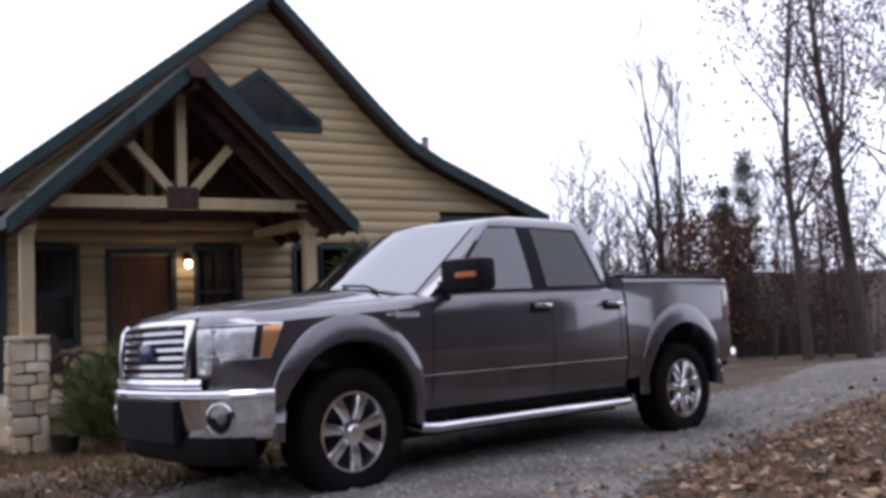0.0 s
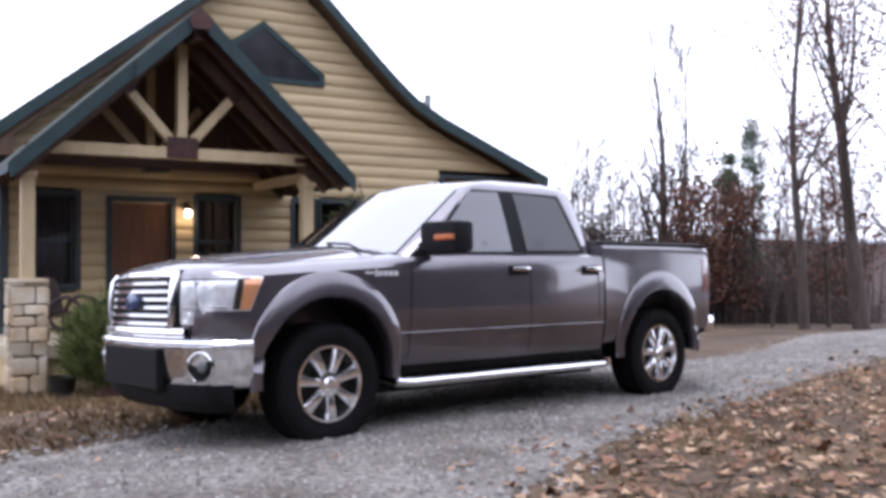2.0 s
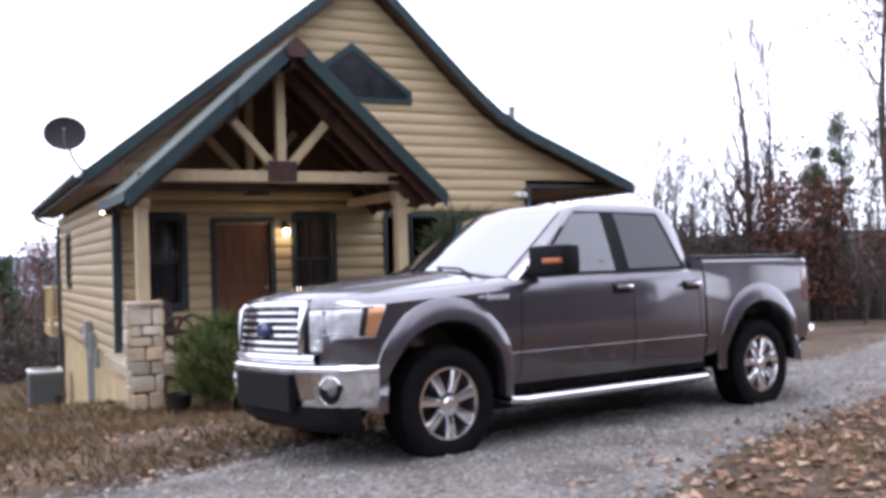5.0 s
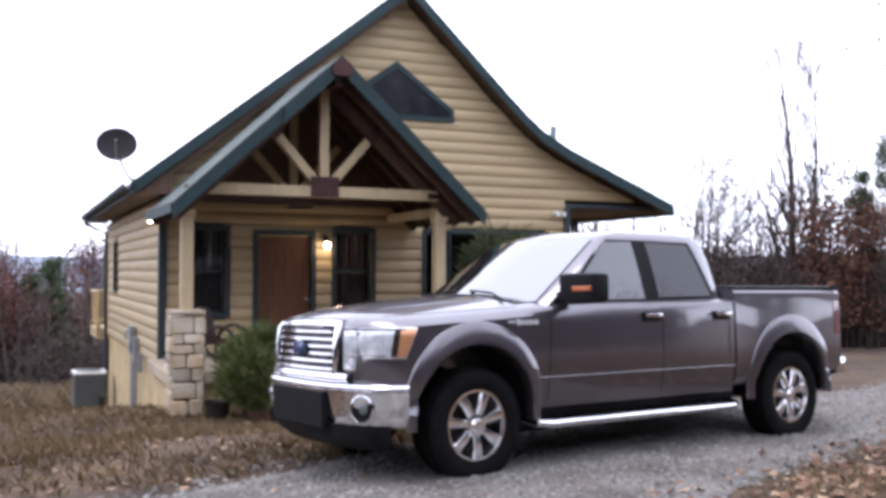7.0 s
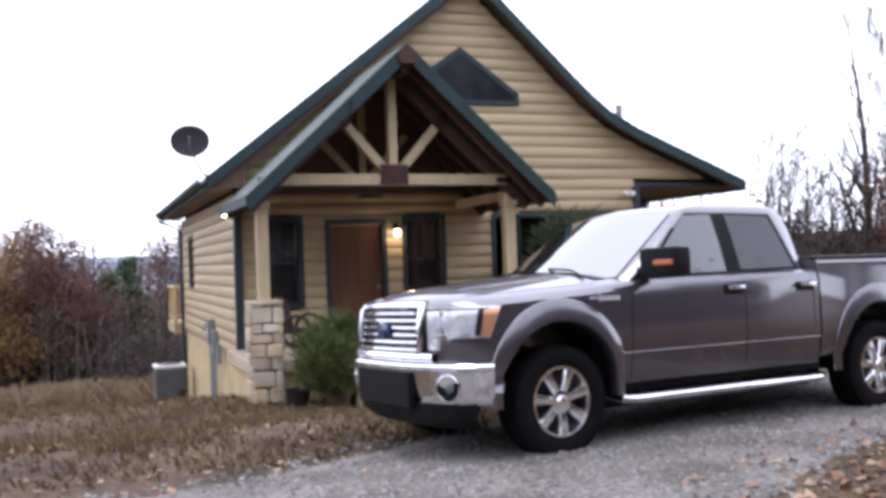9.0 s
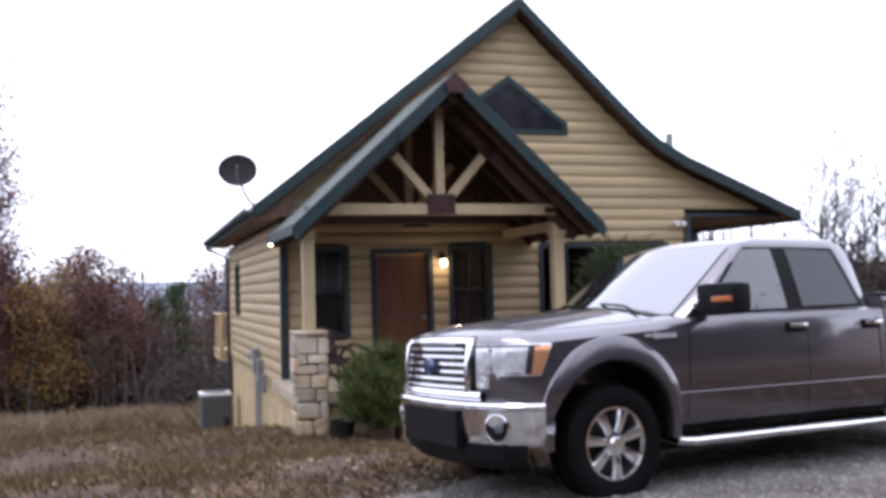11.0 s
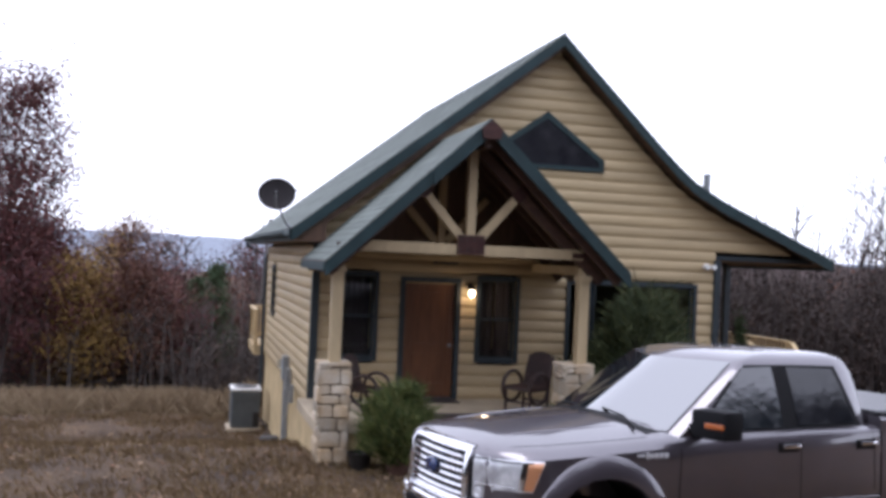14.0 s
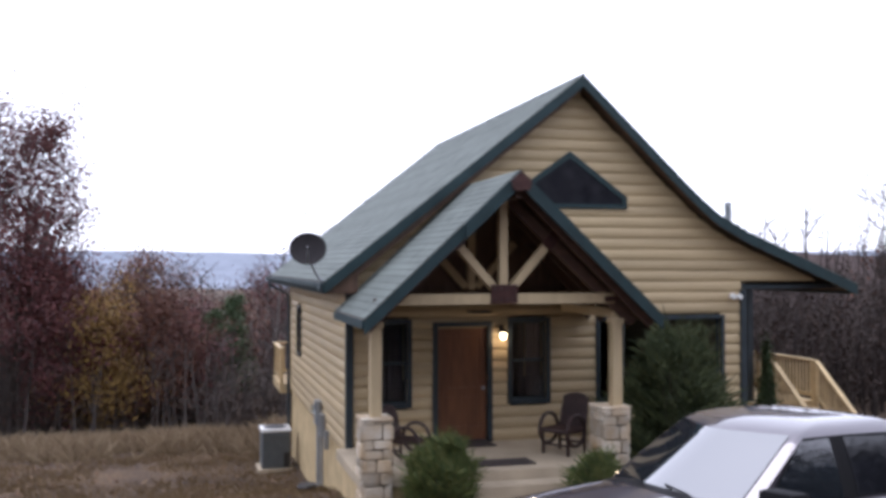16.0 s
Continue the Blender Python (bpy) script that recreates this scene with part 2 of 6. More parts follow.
def build_drive():
    steps, across = 260, 16
    verts, faces = [], []
    for k in range(steps + 1):
        u = k / steps * (len(DRIVE) - 1) * 0.9999
        x, y, w = drive_at(u)
        x2, y2, _ = drive_at(min(u + 0.01, len(DRIVE) - 1.0001))
        d = Vector((x2 - x, y2 - y, 0)).normalized() if (x2 - x or y2 - y) else Vector((1, 0, 0))
        s = Vector((-d.y, d.x, 0))
        for j in range(across + 1):
            e = j / across * 2 - 1
            edge = 0.22 * noise.noise((u * 6.0, e * 2, 7.0)) if abs(e) == 1 else 0
            px, py = x + s.x * e * (w + edge), y + s.y * e * (w + edge)
            verts.append((px, py, ground_z(px, py) + (0.022 if abs(e) < 0.93 else -0.03) + 0.012 * (1 - e * e) + 0.012 * noise.noise((px * 2.5, py * 2.5, 1))))
    for k in range(steps):
        for j in range(across):
            a = k * (across + 1) + j
            faces.append((a, a + across + 1, a + across + 2, a + 1))
    me = bpy.data.meshes.new("driveway")
    me.from_pydata(verts, [], faces)
    me.polygons.foreach_set("use_smooth", [True] * len(faces))
    me.materials.append(GRAVEL)
    tagged(new("driveway", me), "pale grey crushed gravel driveway with scattered leaves", "driveway", kind="structure")


build_ground()
build_drive()

# ---- house: plan ----
X0, X1, BACK = -2.06, 5.70, 9.7          # left wall, right wall, back wall
FLOOR = 0.14
PEAK = (2.22, 6.83)                       # ridge of the main roof
EAVE_L, EAVE_R = (-2.55, 3.05), (8.10, 2.95)
RAKE_Y = -0.36
COURSE = 0.205


def roof_top(x):
    """Height of the main roof's upper side."""
    pts = [EAVE_L, PEAK, (4.25, 4.93), (4.62, 4.60), (5.0, 4.30), (5.6, 3.98), EAVE_R]
    for (a, za), (b, zb) in zip(pts, pts[1:]):
        if x <= b:
            return za + (zb - za) * (x - a) / (b - a)
    return EAVE_R[1]


OPENINGS = [(-0.47, 0.47, FLOOR, 2.22), (-1.62, -1.02, 0.87, 2.30), (0.93, 1.61, 0.87, 2.30), (2.68, 3.08, 0.80, 2.30), (3.18, 5.24, 0.80, 2.30)]


def spans(z0, z1, lo, hi, openings):
    """Stretches of a course that the openings leave free."""
    out = [(lo, hi)]
    for a, b, c, d in openings:
        if c < z1 - 0.05 and d > z0 + 0.05:
            out = [q for s, e in out for q in ((s, min(e, a)), (max(s, b), e)) if q[1] - q[0] > 0.02]
    return out


def gable_limits(z, x0, x1):
    """Where the gable wall lies under the roof at a height."""
    xs = [x0 + (x1 - x0) * k / 240 for k in range(241)]
    inside = [x for x in xs if roof_top(x) - 0.20 >= z]
    return (inside[0], inside[-1]) if inside else None


LOG = [(0.0, 0.010), (0.05, -0.012), (0.30, -0.030), (0.60, -0.031), (0.86, -0.018), (1.0, 0.002)]


def siding_board(xa, xb, za, zb, z0, h, thick=0.06):
    """One log-lap board: xa..xb at its foot, za..zb at its head."""
    bm = bmesh.new()
    rows = []
    for f, y in LOG:
        rows.append((bm.verts.new((xa + (za - xa) * f, y, z0 + f * h)), bm.verts.new((xb + (zb - xb) * f, y, z0 + f * h))))
    for (a, b), (c, d) in zip(rows, rows[1:]):
        bm.faces.new((a, b, d, c))
    p, q = rows[0], rows[-1]
    k = [bm.verts.new(v.co + Vector((0, thick - v.co.y, 0))) for v in (p[0], p[1], q[1], q[0])]
    bm.faces.new(k)
    bm.faces.new((p[0], k[0], k[1], p[1]))
    bm.faces.new((q[0], q[1], k[2], k[3]))
    bm.faces.new([r[0] for r in rows] + [k[3], k[0]])
    bm.faces.new([r[1] for r in rows][::-1] + [k[1], k[2]])
    return bm


def build_front_wall():
    core = bmesh.new()
    wall = None
    boards = []
    z = -0.06
    while z < 6.7:
        lim0, lim1 = gable_limits(z, X0, 8.1 if z > 2.90 else X1), gable_limits(z + COURSE, X0, 8.1 if z > 2.90 else X1)
        if not lim0:
            break
        lim1 = lim1 or ((lim0[0] + lim0[1]) / 2 - 0.01, (lim0[0] + lim0[1]) / 2 + 0.01)
        for a, b in spans(z, z + COURSE, lim0[0], lim0[1], OPENINGS):
            ta = lim1[0] if a == lim0[0] else a
            tb = lim1[1] if b == lim0[1] else b
            if tb - ta < 0.01:
                ta = tb = (ta + tb) / 2
                tb += 0.01
            boards.append((a, b, ta, tb, z))
            hexa(core, [(a, 0.061, z), (b, 0.061, z), (b, 0.16, z), (a, 0.16, z), (ta, 0.061, z + COURSE), (tb, 0.061, z + COURSE), (tb, 0.16, z + COURSE), (ta, 0.16, z + COURSE)])
        z += COURSE
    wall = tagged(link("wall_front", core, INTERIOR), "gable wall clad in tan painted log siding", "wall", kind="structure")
    for a, b, ta, tb, z in boards:
        part("siding_board", siding_board(a, b, ta, tb, z, COURSE), SIDING, wall)
    return wall


def build_left_wall():
    wall = tagged(link("wall_left", boxes((X0 + 0.061, X0 + 0.16, 0.165, BACK, -0.6, 3.05)), INTERIOR), "long side wall clad in tan log siding", "wall", kind="structure")
    z = -0.06
    hole = [(7.15, 7.75, 1.15, 2.25)]
    while z < 2.75:
        for a, b in spans(z, z + COURSE, 0.07, BACK, hole):
            ob = part("siding_board", siding_board(a, b, a, b, z, COURSE), SIDING, wall)
            ob.matrix_basis = Matrix(((0, 1, 0, X0), (1, 0, 0, 0), (0, 0, 1, 0), (0, 0, 0, 1)))
        z += COURSE


build_front_wall()
build_left_wall()
tagged(link("wall_right", boxes((X1 - 0.16, X1, 0.165, BACK, -1.2, 2.855)), SIDING), "tan painted side wall under the side porch roof", "wall", kind="structure")
tagged(link("wall_back", boxes((X0 + 0.165, X1 - 0.165, BACK - 0.16, BACK, -2.2, 2.86)), SIDING), "tan painted rear wall", "wall", kind="structure")
bm = bmesh.new()
slab(bm, [(X0 + 0.165, BACK - 0.16, 2.862), (X1 - 0.165, BACK - 0.16, 2.862), (X1 - 0.165, BACK - 0.16, roof_top(X1) - 0.16), (4.25, BACK - 0.16, 4.77), (PEAK[0], BACK - 0.16, PEAK[1] - 0.16), (X0 + 0.165, BACK - 0.16, roof_top(X0 + 0.165) - 0.16)], (0, 0.15, 0))
tagged(link("wall_back_gable", bm, SIDING), "tan painted rear gable", "wall", kind="structure")
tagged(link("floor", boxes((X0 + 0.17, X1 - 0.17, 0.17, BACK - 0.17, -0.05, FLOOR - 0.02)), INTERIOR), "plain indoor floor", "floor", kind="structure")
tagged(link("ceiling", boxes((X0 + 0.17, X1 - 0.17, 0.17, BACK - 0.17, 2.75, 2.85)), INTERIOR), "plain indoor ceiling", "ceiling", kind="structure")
tagged(link("foundation", boxes((X0 + 0.03, X1 - 0.02, 0.03, 0.2, -1.6, -0.062), (X0 + 0.03, X0 + 0.2, 0.21, BACK, -2.6, -0.062)), STUCCO), "tan parged foundation wall", "foundation", kind="structure")


# ---- main roof ----
def roof_sheet(bm, profile, y0, y1, thick):
    top0 = [bm.verts.new((x, y0, z)) for x, z in profile]
    top1 = [bm.verts.new((x, y1, z)) for x, z in profile]
    bot0 = [bm.verts.new((x, y0, z - thick)) for x, z in profile]
    bot1 = [bm.verts.new((x, y1, z - thick)) for x, z in profile]
    for i in range(len(profile) - 1):
        bm.faces.new((top0[i], top0[i + 1], top1[i + 1], top1[i]))
        bm.faces.new((bot0[i], bot1[i], bot1[i + 1], bot0[i + 1]))
        bm.faces.new((top0[i], bot0[i], bot0[i + 1], top0[i + 1]))
        bm.faces.new((top1[i], top1[i + 1], bot1[i + 1], bot1[i]))
    bm.faces.new((top0[0], top1[0], bot1[0], bot0[0]))
    bm.faces.new((top0[-1], bot0[-1], bot1[-1], top1[-1]))


RIGHT = [PEAK, (4.25, 4.93), (4.62, 4.60), (5.0, 4.30), (5.6, 3.98), EAVE_R]
LEFT = [EAVE_L, PEAK]
ROOF_BACK = BACK + 0.75


def shingle_rows(parent, p0, p1, y0, y1, rows):
    """Courses of shingles laid over a slope from its eave p0 up to p1."""
    for k in range(rows):
        f0, f1 = k / rows, min(1.0, (k + 1.12) / rows)
        a = (p0[0] + (p1[0] - p0[0]) * f0, p0[1] + (p1[1] - p0[1]) * f0)
        b = (p0[0] + (p1[0] - p0[0]) * f1, p0[1] + (p1[1] - p0[1]) * f1)
        bm = bmesh.new()
        hexa(bm, [(a[0], y0, a[1] + 0.004), (a[0], y1, a[1] + 0.004), (b[0], y1, b[1] + 0.003), (b[0], y0, b[1] + 0.003),
                  (a[0], y0, a[1] + 0.020), (a[0], y1, a[1] + 0.020), (b[0], y1, b[1] + 0.008), (b[0], y0, b[1] + 0.008)])
        part("shingle_course", bm, SHINGLE, parent)


def build_main_roof():
    bm = bmesh.new()
    roof_sheet(bm, LEFT + RIGHT[1:], RAKE_Y, ROOF_BACK, 0.14)
    roof = tagged(link("roof_main", bm, SOFFIT), "green-grey shingled gable roof with a flared lower slope", "roof", kind="structure")
    shingle_rows(roof, EAVE_L, PEAK, RAKE_Y - 0.03, ROOF_BACK, 38)
    for a, b in zip(RIGHT, RIGHT[1:]):
        shingle_rows(roof, b, a, RAKE_Y - 0.03, ROOF_BACK, max(2, int(math.dist(a, b) / 0.16)))
    bm = bmesh.new()
    tube(bm, [(PEAK[0], RAKE_Y - 0.03, PEAK[1] + 0.0), (PEAK[0], ROOF_BACK, PEAK[1] + 0.0)], 0.035, 6)
    part("ridge_cap", bm, SHINGLE, roof)
    # rake boards along the gable edges
    for pts in ([EAVE_L, PEAK], RIGHT):
        bm = bmesh.new()
        lo = 0.21
        outl = [(x, RAKE_Y - 0.035, z - 0.005) for x, z in pts] + [(x, RAKE_Y - 0.035, z - lo) for x, z in pts[::-1]]
        slab(bm, outl, (0, 0.032, 0))
        part("rake_board", bm, TEAL, roof, "dark green fascia board")
    part("eave_board", boxes((EAVE_L[0] - 0.03, EAVE_L[0] - 0.002, RAKE_Y, ROOF_BACK, EAVE_L[1] - 0.2, EAVE_L[1] - 0.01)), TEAL, roof)
    part("eave_board", boxes((EAVE_R[0] + 0.002, EAVE_R[0] + 0.03, RAKE_Y, ROOF_BACK, EAVE_R[1] - 0.2, EAVE_R[1] - 0.01)), TEAL, roof)
    part("soffit", boxes((EAVE_L[0] + 0.02, X0 - 0.04, -0.03, ROOF_BACK - 0.02, 2.845, 2.875)), SOFFIT, roof)
    part("soffit", boxes((X1 + 0.01, 8.1, 0.03, ROOF_BACK - 0.02, 2.86, 2.90)), SOFFIT, roof)
    part("frieze", boxes((X1 + 0.005, 8.12, -0.045, 0.02, 2.87, 2.945)), NAVY, roof, "dark trim board below the gable")
    return roof


build_main_roof()


# ---- windows and door ----
def window_unit(name, x0, x1, z0, z1, sash=True, label="dark-framed sash window reflecting the yard"):
    w = thing(name, label, "window", kind="structure")
    c = 0.075
    for q in ((x0 - c, x0, z0 - c, z1 + c), (x1, x1 + c, z0 - c, z1 + c)):
        part("window_casing", boxes((q[0], q[1], -0.062, 0.02, q[2], q[3]), bevel=0.005), NAVY, w)
    part("window_casing", boxes((x0, x1, -0.060, 0.02, z1, z1 + c), bevel=0.005), NAVY, w)
    part("window_sill", boxes((x0, x1, -0.075, 0.02, z0 - c, z0), bevel=0.005), NAVY, w)
    f = 0.035
    part("window_frame", boxes((x0, x0 + f, 0.03, 0.075, z0, z1), (x1 - f, x1, 0.03, 0.075, z0, z1), (x0 + f, x1 - f, 0.03, 0.075, z0, z0 + f), (x0 + f, x1 - f, 0.03, 0.075, z1 - f, z1)), NAVY, w)
    panes = [(z0 + f, z1 - f)]
    if sash:
        zm = (z0 + z1) / 2
        part("meeting_rail", boxes((x0 + f, x1 - f, 0.025, 0.07, zm - 0.025, zm + 0.025)), NAVY, w)
        panes = [(z0 + f, zm - 0.025), (zm + 0.025, z1 - f)]
    for a, b in panes:
        p = part("pane", boxes((x0 + f, x1 - f, 0.048, 0.054, a, b)), GLASSDARK, w)
        p.visible_shadow = False
    return w


WIN_L = window_unit("window_1", -1.62, -1.02, 0.87, 2.30)
WIN_R = window_unit("window_2", 0.93, 1.61, 0.87, 2.30)
window_unit("window_3", 2.68, 3.08, 0.80, 2.30, sash=False)
window_unit("window_4", 3.18, 5.24, 0.80, 2.30, sash=False, label="wide dark picture window mirroring the trees")
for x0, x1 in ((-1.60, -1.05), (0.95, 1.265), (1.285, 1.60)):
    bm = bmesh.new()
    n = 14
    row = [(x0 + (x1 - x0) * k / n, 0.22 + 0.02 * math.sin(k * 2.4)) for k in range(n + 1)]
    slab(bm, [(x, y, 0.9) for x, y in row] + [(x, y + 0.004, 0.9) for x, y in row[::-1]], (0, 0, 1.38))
    part("curtain", bm, CURTAIN, WIN_L if x0 < 0 else WIN_R, "curtain behind the glass, the room's dimness put into its colour")


def side_window():
    w = thing("window_5", "small dark-trimmed window in the side wall", "window", kind="structure")
    part("window_frame", boxes((X0 - 0.06, X0 + 0.02, 7.07, 7.15, 1.07, 2.33), (X0 - 0.06, X0 + 0.02, 7.75, 7.83, 1.07, 2.33), (X0 - 0.06, X0 + 0.02, 7.15, 7.75, 2.25, 2.33), (X0 - 0.06, X0 + 0.02, 7.15, 7.75, 1.07, 1.15)), NAVY, w)
    part("pane", boxes((X0 + 0.02, X0 + 0.03, 7.15, 7.75, 1.15, 2.25)), GLASSDARK, w)


side_window()


def dormer_window():
    """Five-sided glazing high in the gable."""
    w = thing("window_6", "five-sided attic window with dark green trim", "window", kind="structure")
    out = [(0.90, 4.40), (0.90, 4.62), (2.08, 5.46), (3.24, 4.62), (3.24, 4.40)]
    inn = [(1.0, 4.48), (1.0, 4.58), (2.08, 5.33), (3.14, 4.575), (3.14, 4.48)]
    for i in range(5):
        j = (i + 1) % 5
        bm = bmesh.new()
        slab(bm, [(out[i][0], -0.075, out[i][1]), (out[j][0], -0.075, out[j][1]), (inn[j][0], -0.075, inn[j][1]), (inn[i][0], -0.075, inn[i][1])], (0, 0.07, 0))
        part("window_casing", bm, TEAL, w)
    bm = bmesh.new()
    slab(bm, [(x, -0.052, z) for x, z in inn], (0, 0.006, 0))
    part("pane", bm, ATTIC, w)


ATTIC = material("attic_glass", (0.030, 0.030, 0.034), 0.08, var=0.4, scale=2.2, bump=0.06, fine=5, spec=0.35, color2=(0.012, 0.012, 0.016))
dormer_window()


def front_door():
    d = thing("door_1", "closed brown stained wooden front door", "door", kind="structure")
    z0, z1 = FLOOR, 2.22
    for x0, x1 in ((-0.56, -0.47), (0.47, 0.56)):
        part("door_casing", boxes((x0, x1, -0.065, 0.03, z0, z1 + 0.09), bevel=0.006), NAVY, d)
    part("door_casing", boxes((-0.47, 0.47, -0.063, 0.03, z1, z1 + 0.09), bevel=0.006), NAVY, d)
    part("threshold", boxes((-0.47, 0.47, -0.07, 0.10, z0, z0 + 0.03), bevel=0.006), BLACKM, d)
    leaf = part("door_leaf", boxes((-0.46, 0.46, 0.03, 0.07, z0 + 0.032, z1 - 0.005)), DOORWOOD, d)
    for a, b, c, e in ((-0.46, -0.33, z0 + 0.034, z1 - 0.007), (0.33, 0.46, z0 + 0.034, z1 - 0.007)):
        part("stile", boxes((a, b, 0.012, 0.029, c, e), bevel=0.004), DOORWOOD, leaf)
    for c, e in ((z0 + 0.034, 0.42), (0.98, 1.12), (z1 - 0.15, z1 - 0.007)):
        part("rail", boxes((-0.329, 0.329, 0.013, 0.029, c, e), bevel=0.004), DOORWOOD, leaf)
    for a, b in ((-0.30, -0.02), (0.02, 0.30)):
        for c, e in ((0.45, 0.95), (1.15, z1 - 0.18)):
            part("panel", boxes((a, b, 0.020, 0.029, c, e), bevel=0.004), DOORWOOD, leaf)
    bm = bmesh.new()
    lathe(bm, [(0.0, -0.06), (0.026, -0.055), (0.03, -0.035), (0.012, -0.02), (0.012, 0.01), (0.035, 0.012)], 12, "y", (0.40, 0, 1.10))
    part("door_knob", bm, METALGREY, d, "dull metal knob", smooth=True)


front_door()


def porch_lamp():
    l = thing("wall_lamp", "lit black lantern wall lamp beside the front door", "lamp", pose(0.73, 0, 2.02))
    part("backplate", boxes((-0.04, 0.04, -0.06, -0.035, 0.02, 0.22), bevel=0.006), BLACKM, l)
    bm = bmesh.new()
    tube(bm, [(0, -0.05, 0.16), (0, -0.10, 0.21), (0, -0.15, 0.19), (0, -0.15, 0.15)], 0.012, 8)
    part("arm", bm, BLACKM, l, smooth=True)
    bm = bmesh.new()
    lathe(bm, [(0.0, 0.17), (0.03, 0.16), (0.085, 0.10), (0.085, 0.09), (0.0, 0.09)], 16, "z", (0, -0.15, 0))
    part("cap", bm, BLACKM, l, smooth=True)
    bm = bmesh.new()
    lathe(bm, [(0.0, 0.088), (0.045, 0.085), (0.055, 0.04), (0.048, -0.01), (0.025, -0.035), (0.0, -0.04)], 16, "z", (0, -0.15, 0))
    part("globe", bm, LIT, l, "glowing frosted globe", smooth=True)


porch_lamp()
lamp = new("porch_glow", bpy.data.lights.new("porch_glow", "POINT"))
lamp.data.energy, lamp.data.color, lamp.data.shadow_soft_size = 2.5, (1.0, 0.72, 0.42), 0.07
lamp.location = (0.73, -0.26, 2.0)


def flood_light(m, lit, label):
    f = thing("flood_light", label, "outdoor light", m, group="flood lights")
    bm = bmesh.new()
    lathe(bm, [(0.0, 0.0), (0.05, 0.0), (0.05, 0.03), (0.0, 0.03)], 14, "y")
    part("base", bm, WHITEP, f, smooth=True)
    for s in (-1, 1):
        bm = bmesh.new()
        lathe(bm, [(0.0, -0.18), (0.045, -0.18), (0.055, -0.16), (0.035, -0.06), (0.02, 0.0)], 14, "y", (s * 0.07, 0, -0.02))
        h = part("lamp_head", bm, LIT if lit and s < 0 else WHITEP, f, smooth=True)


flood_light(pose(X0 - 0.10, 0.42, 2.47), True, "twin flood light with one lamp glowing under the eave")
flood_light(pose(5.50, -0.04, 2.74), False, "white twin flood light on the tan siding")

# ---- corner trim, gutter and pipes ----
part_trim = tagged(link("corner_trim", boxes((X0 - 0.07, X0 + 0.06, -0.075, 0.05, -0.35, 2.9), bevel=0.006), NAVY), "dark blue corner board on the siding", "trim", kind="structure")
tagged(link("corner_trim", boxes((X1 - 0.03, X1 + 0.10, -0.075, 0.05, -0.6, 2.85), bevel=0.006), NAVY), "dark blue corner board on the siding", "trim", kind="structure")


def build_gutter():
    g = thing("gutter", "dark green eave gutter with a downspout at the rear corner", "gutter")
    bm = bmesh.new()
    prof = [(0, 0), (-0.02, -0.10), (-0.09, -0.11), (-0.13, -0.06), (-0.13, 0.0), (-0.12, 0.0), (-0.12, -0.055), (-0.085, -0.10), (-0.025, -0.09), (-0.01, 0)]
    slab(bm, [(EAVE_L[0] - 0.032 + x, RAKE_Y + 0.05, EAVE_L[1] - 0.03 + z) for x, z in prof], (0, ROOF_BACK - RAKE_Y - 0.1, 0))
    part("trough", bm, TEAL, g)
    bm = bmesh.new()
    y = BACK - 0.06
    tube(bm, [(EAVE_L[0] - 0.1, y, 2.92), (EAVE_L[0] - 0.1, y, 2.80), (X0 - 0.07, y, 2.55), (X0 - 0.07, y, -1.5), (X0 - 0.16, y, -1.62)], 0.045, 8)
    part("downspout", bm, NAVY, g, smooth=True)


build_gutter()

# boxed eave ends and the frieze under the left rake
z_soffit = EAVE_L[1] - 0.20
bm = bmesh.new()
slab(bm, [(EAVE_L[0] + 0.02, -0.304, z_soffit), (X0 + 0.10, -0.304, z_soffit), (X0 + 0.10, -0.304, roof_top(X0 + 0.10) - 0.10), (EAVE_L[0] + 0.02, -0.304, roof_top(EAVE_L[0] + 0.02) - 0.08)], (0, 0.26, 0))
tagged(link("eave_return", bm, SOFFIT), "brown boxed eave return under the roof's corner", "eave", kind="structure")
bm = bmesh.new()
slab(bm, [(X0 - 0.05, -0.30, roof_top(X0 - 0.05) - 0.11), (X0 - 0.05, -0.30, roof_top(X0 - 0.05) - 0.36), (PEAK[0], -0.30, PEAK[1] - 0.27), (PEAK[0], -0.30, PEAK[1] - 0.11)], (0, 0.25, 0))
tagged(link("rake_soffit", bm, SOFFIT), "brown boarded soffit under the rake", "soffit", kind="structure")


def build_vent_pipe():
    v = thing("vent_pipe", "pale metal flue pipe rising through the roof", "pipe", pose(5.90, 0.75, roof_top(5.90)))
    bm = bmesh.new()
    lathe(bm, [(0.0, -0.2), (0.07, -0.2), (0.07, 0.70), (0.0, 0.70)], 14)
    part("pipe", bm, METALGREY, v, smooth=True)
    bm = bmesh.new()
    lathe(bm, [(0.0, 0.78), (0.02, 0.78), (0.085, 0.74), (0.085, 0.71), (0.0, 0.71)], 14)
    part("cap", bm, METALGREY, v, smooth=True)
    bm = bmesh.new()
    lathe(bm, [(0.15, -0.12), (0.10, 0.05), (0.07, 0.06)], 14)
    part("flashing", bm, METALGREY, v, smooth=True)


build_vent_pipe()

# ---- porch ----
PY, EAVEZ, PEAKZ, HALF, PCX = -2.86, 2.54, 4.78, 2.40, 0.08     # front of the porch roof


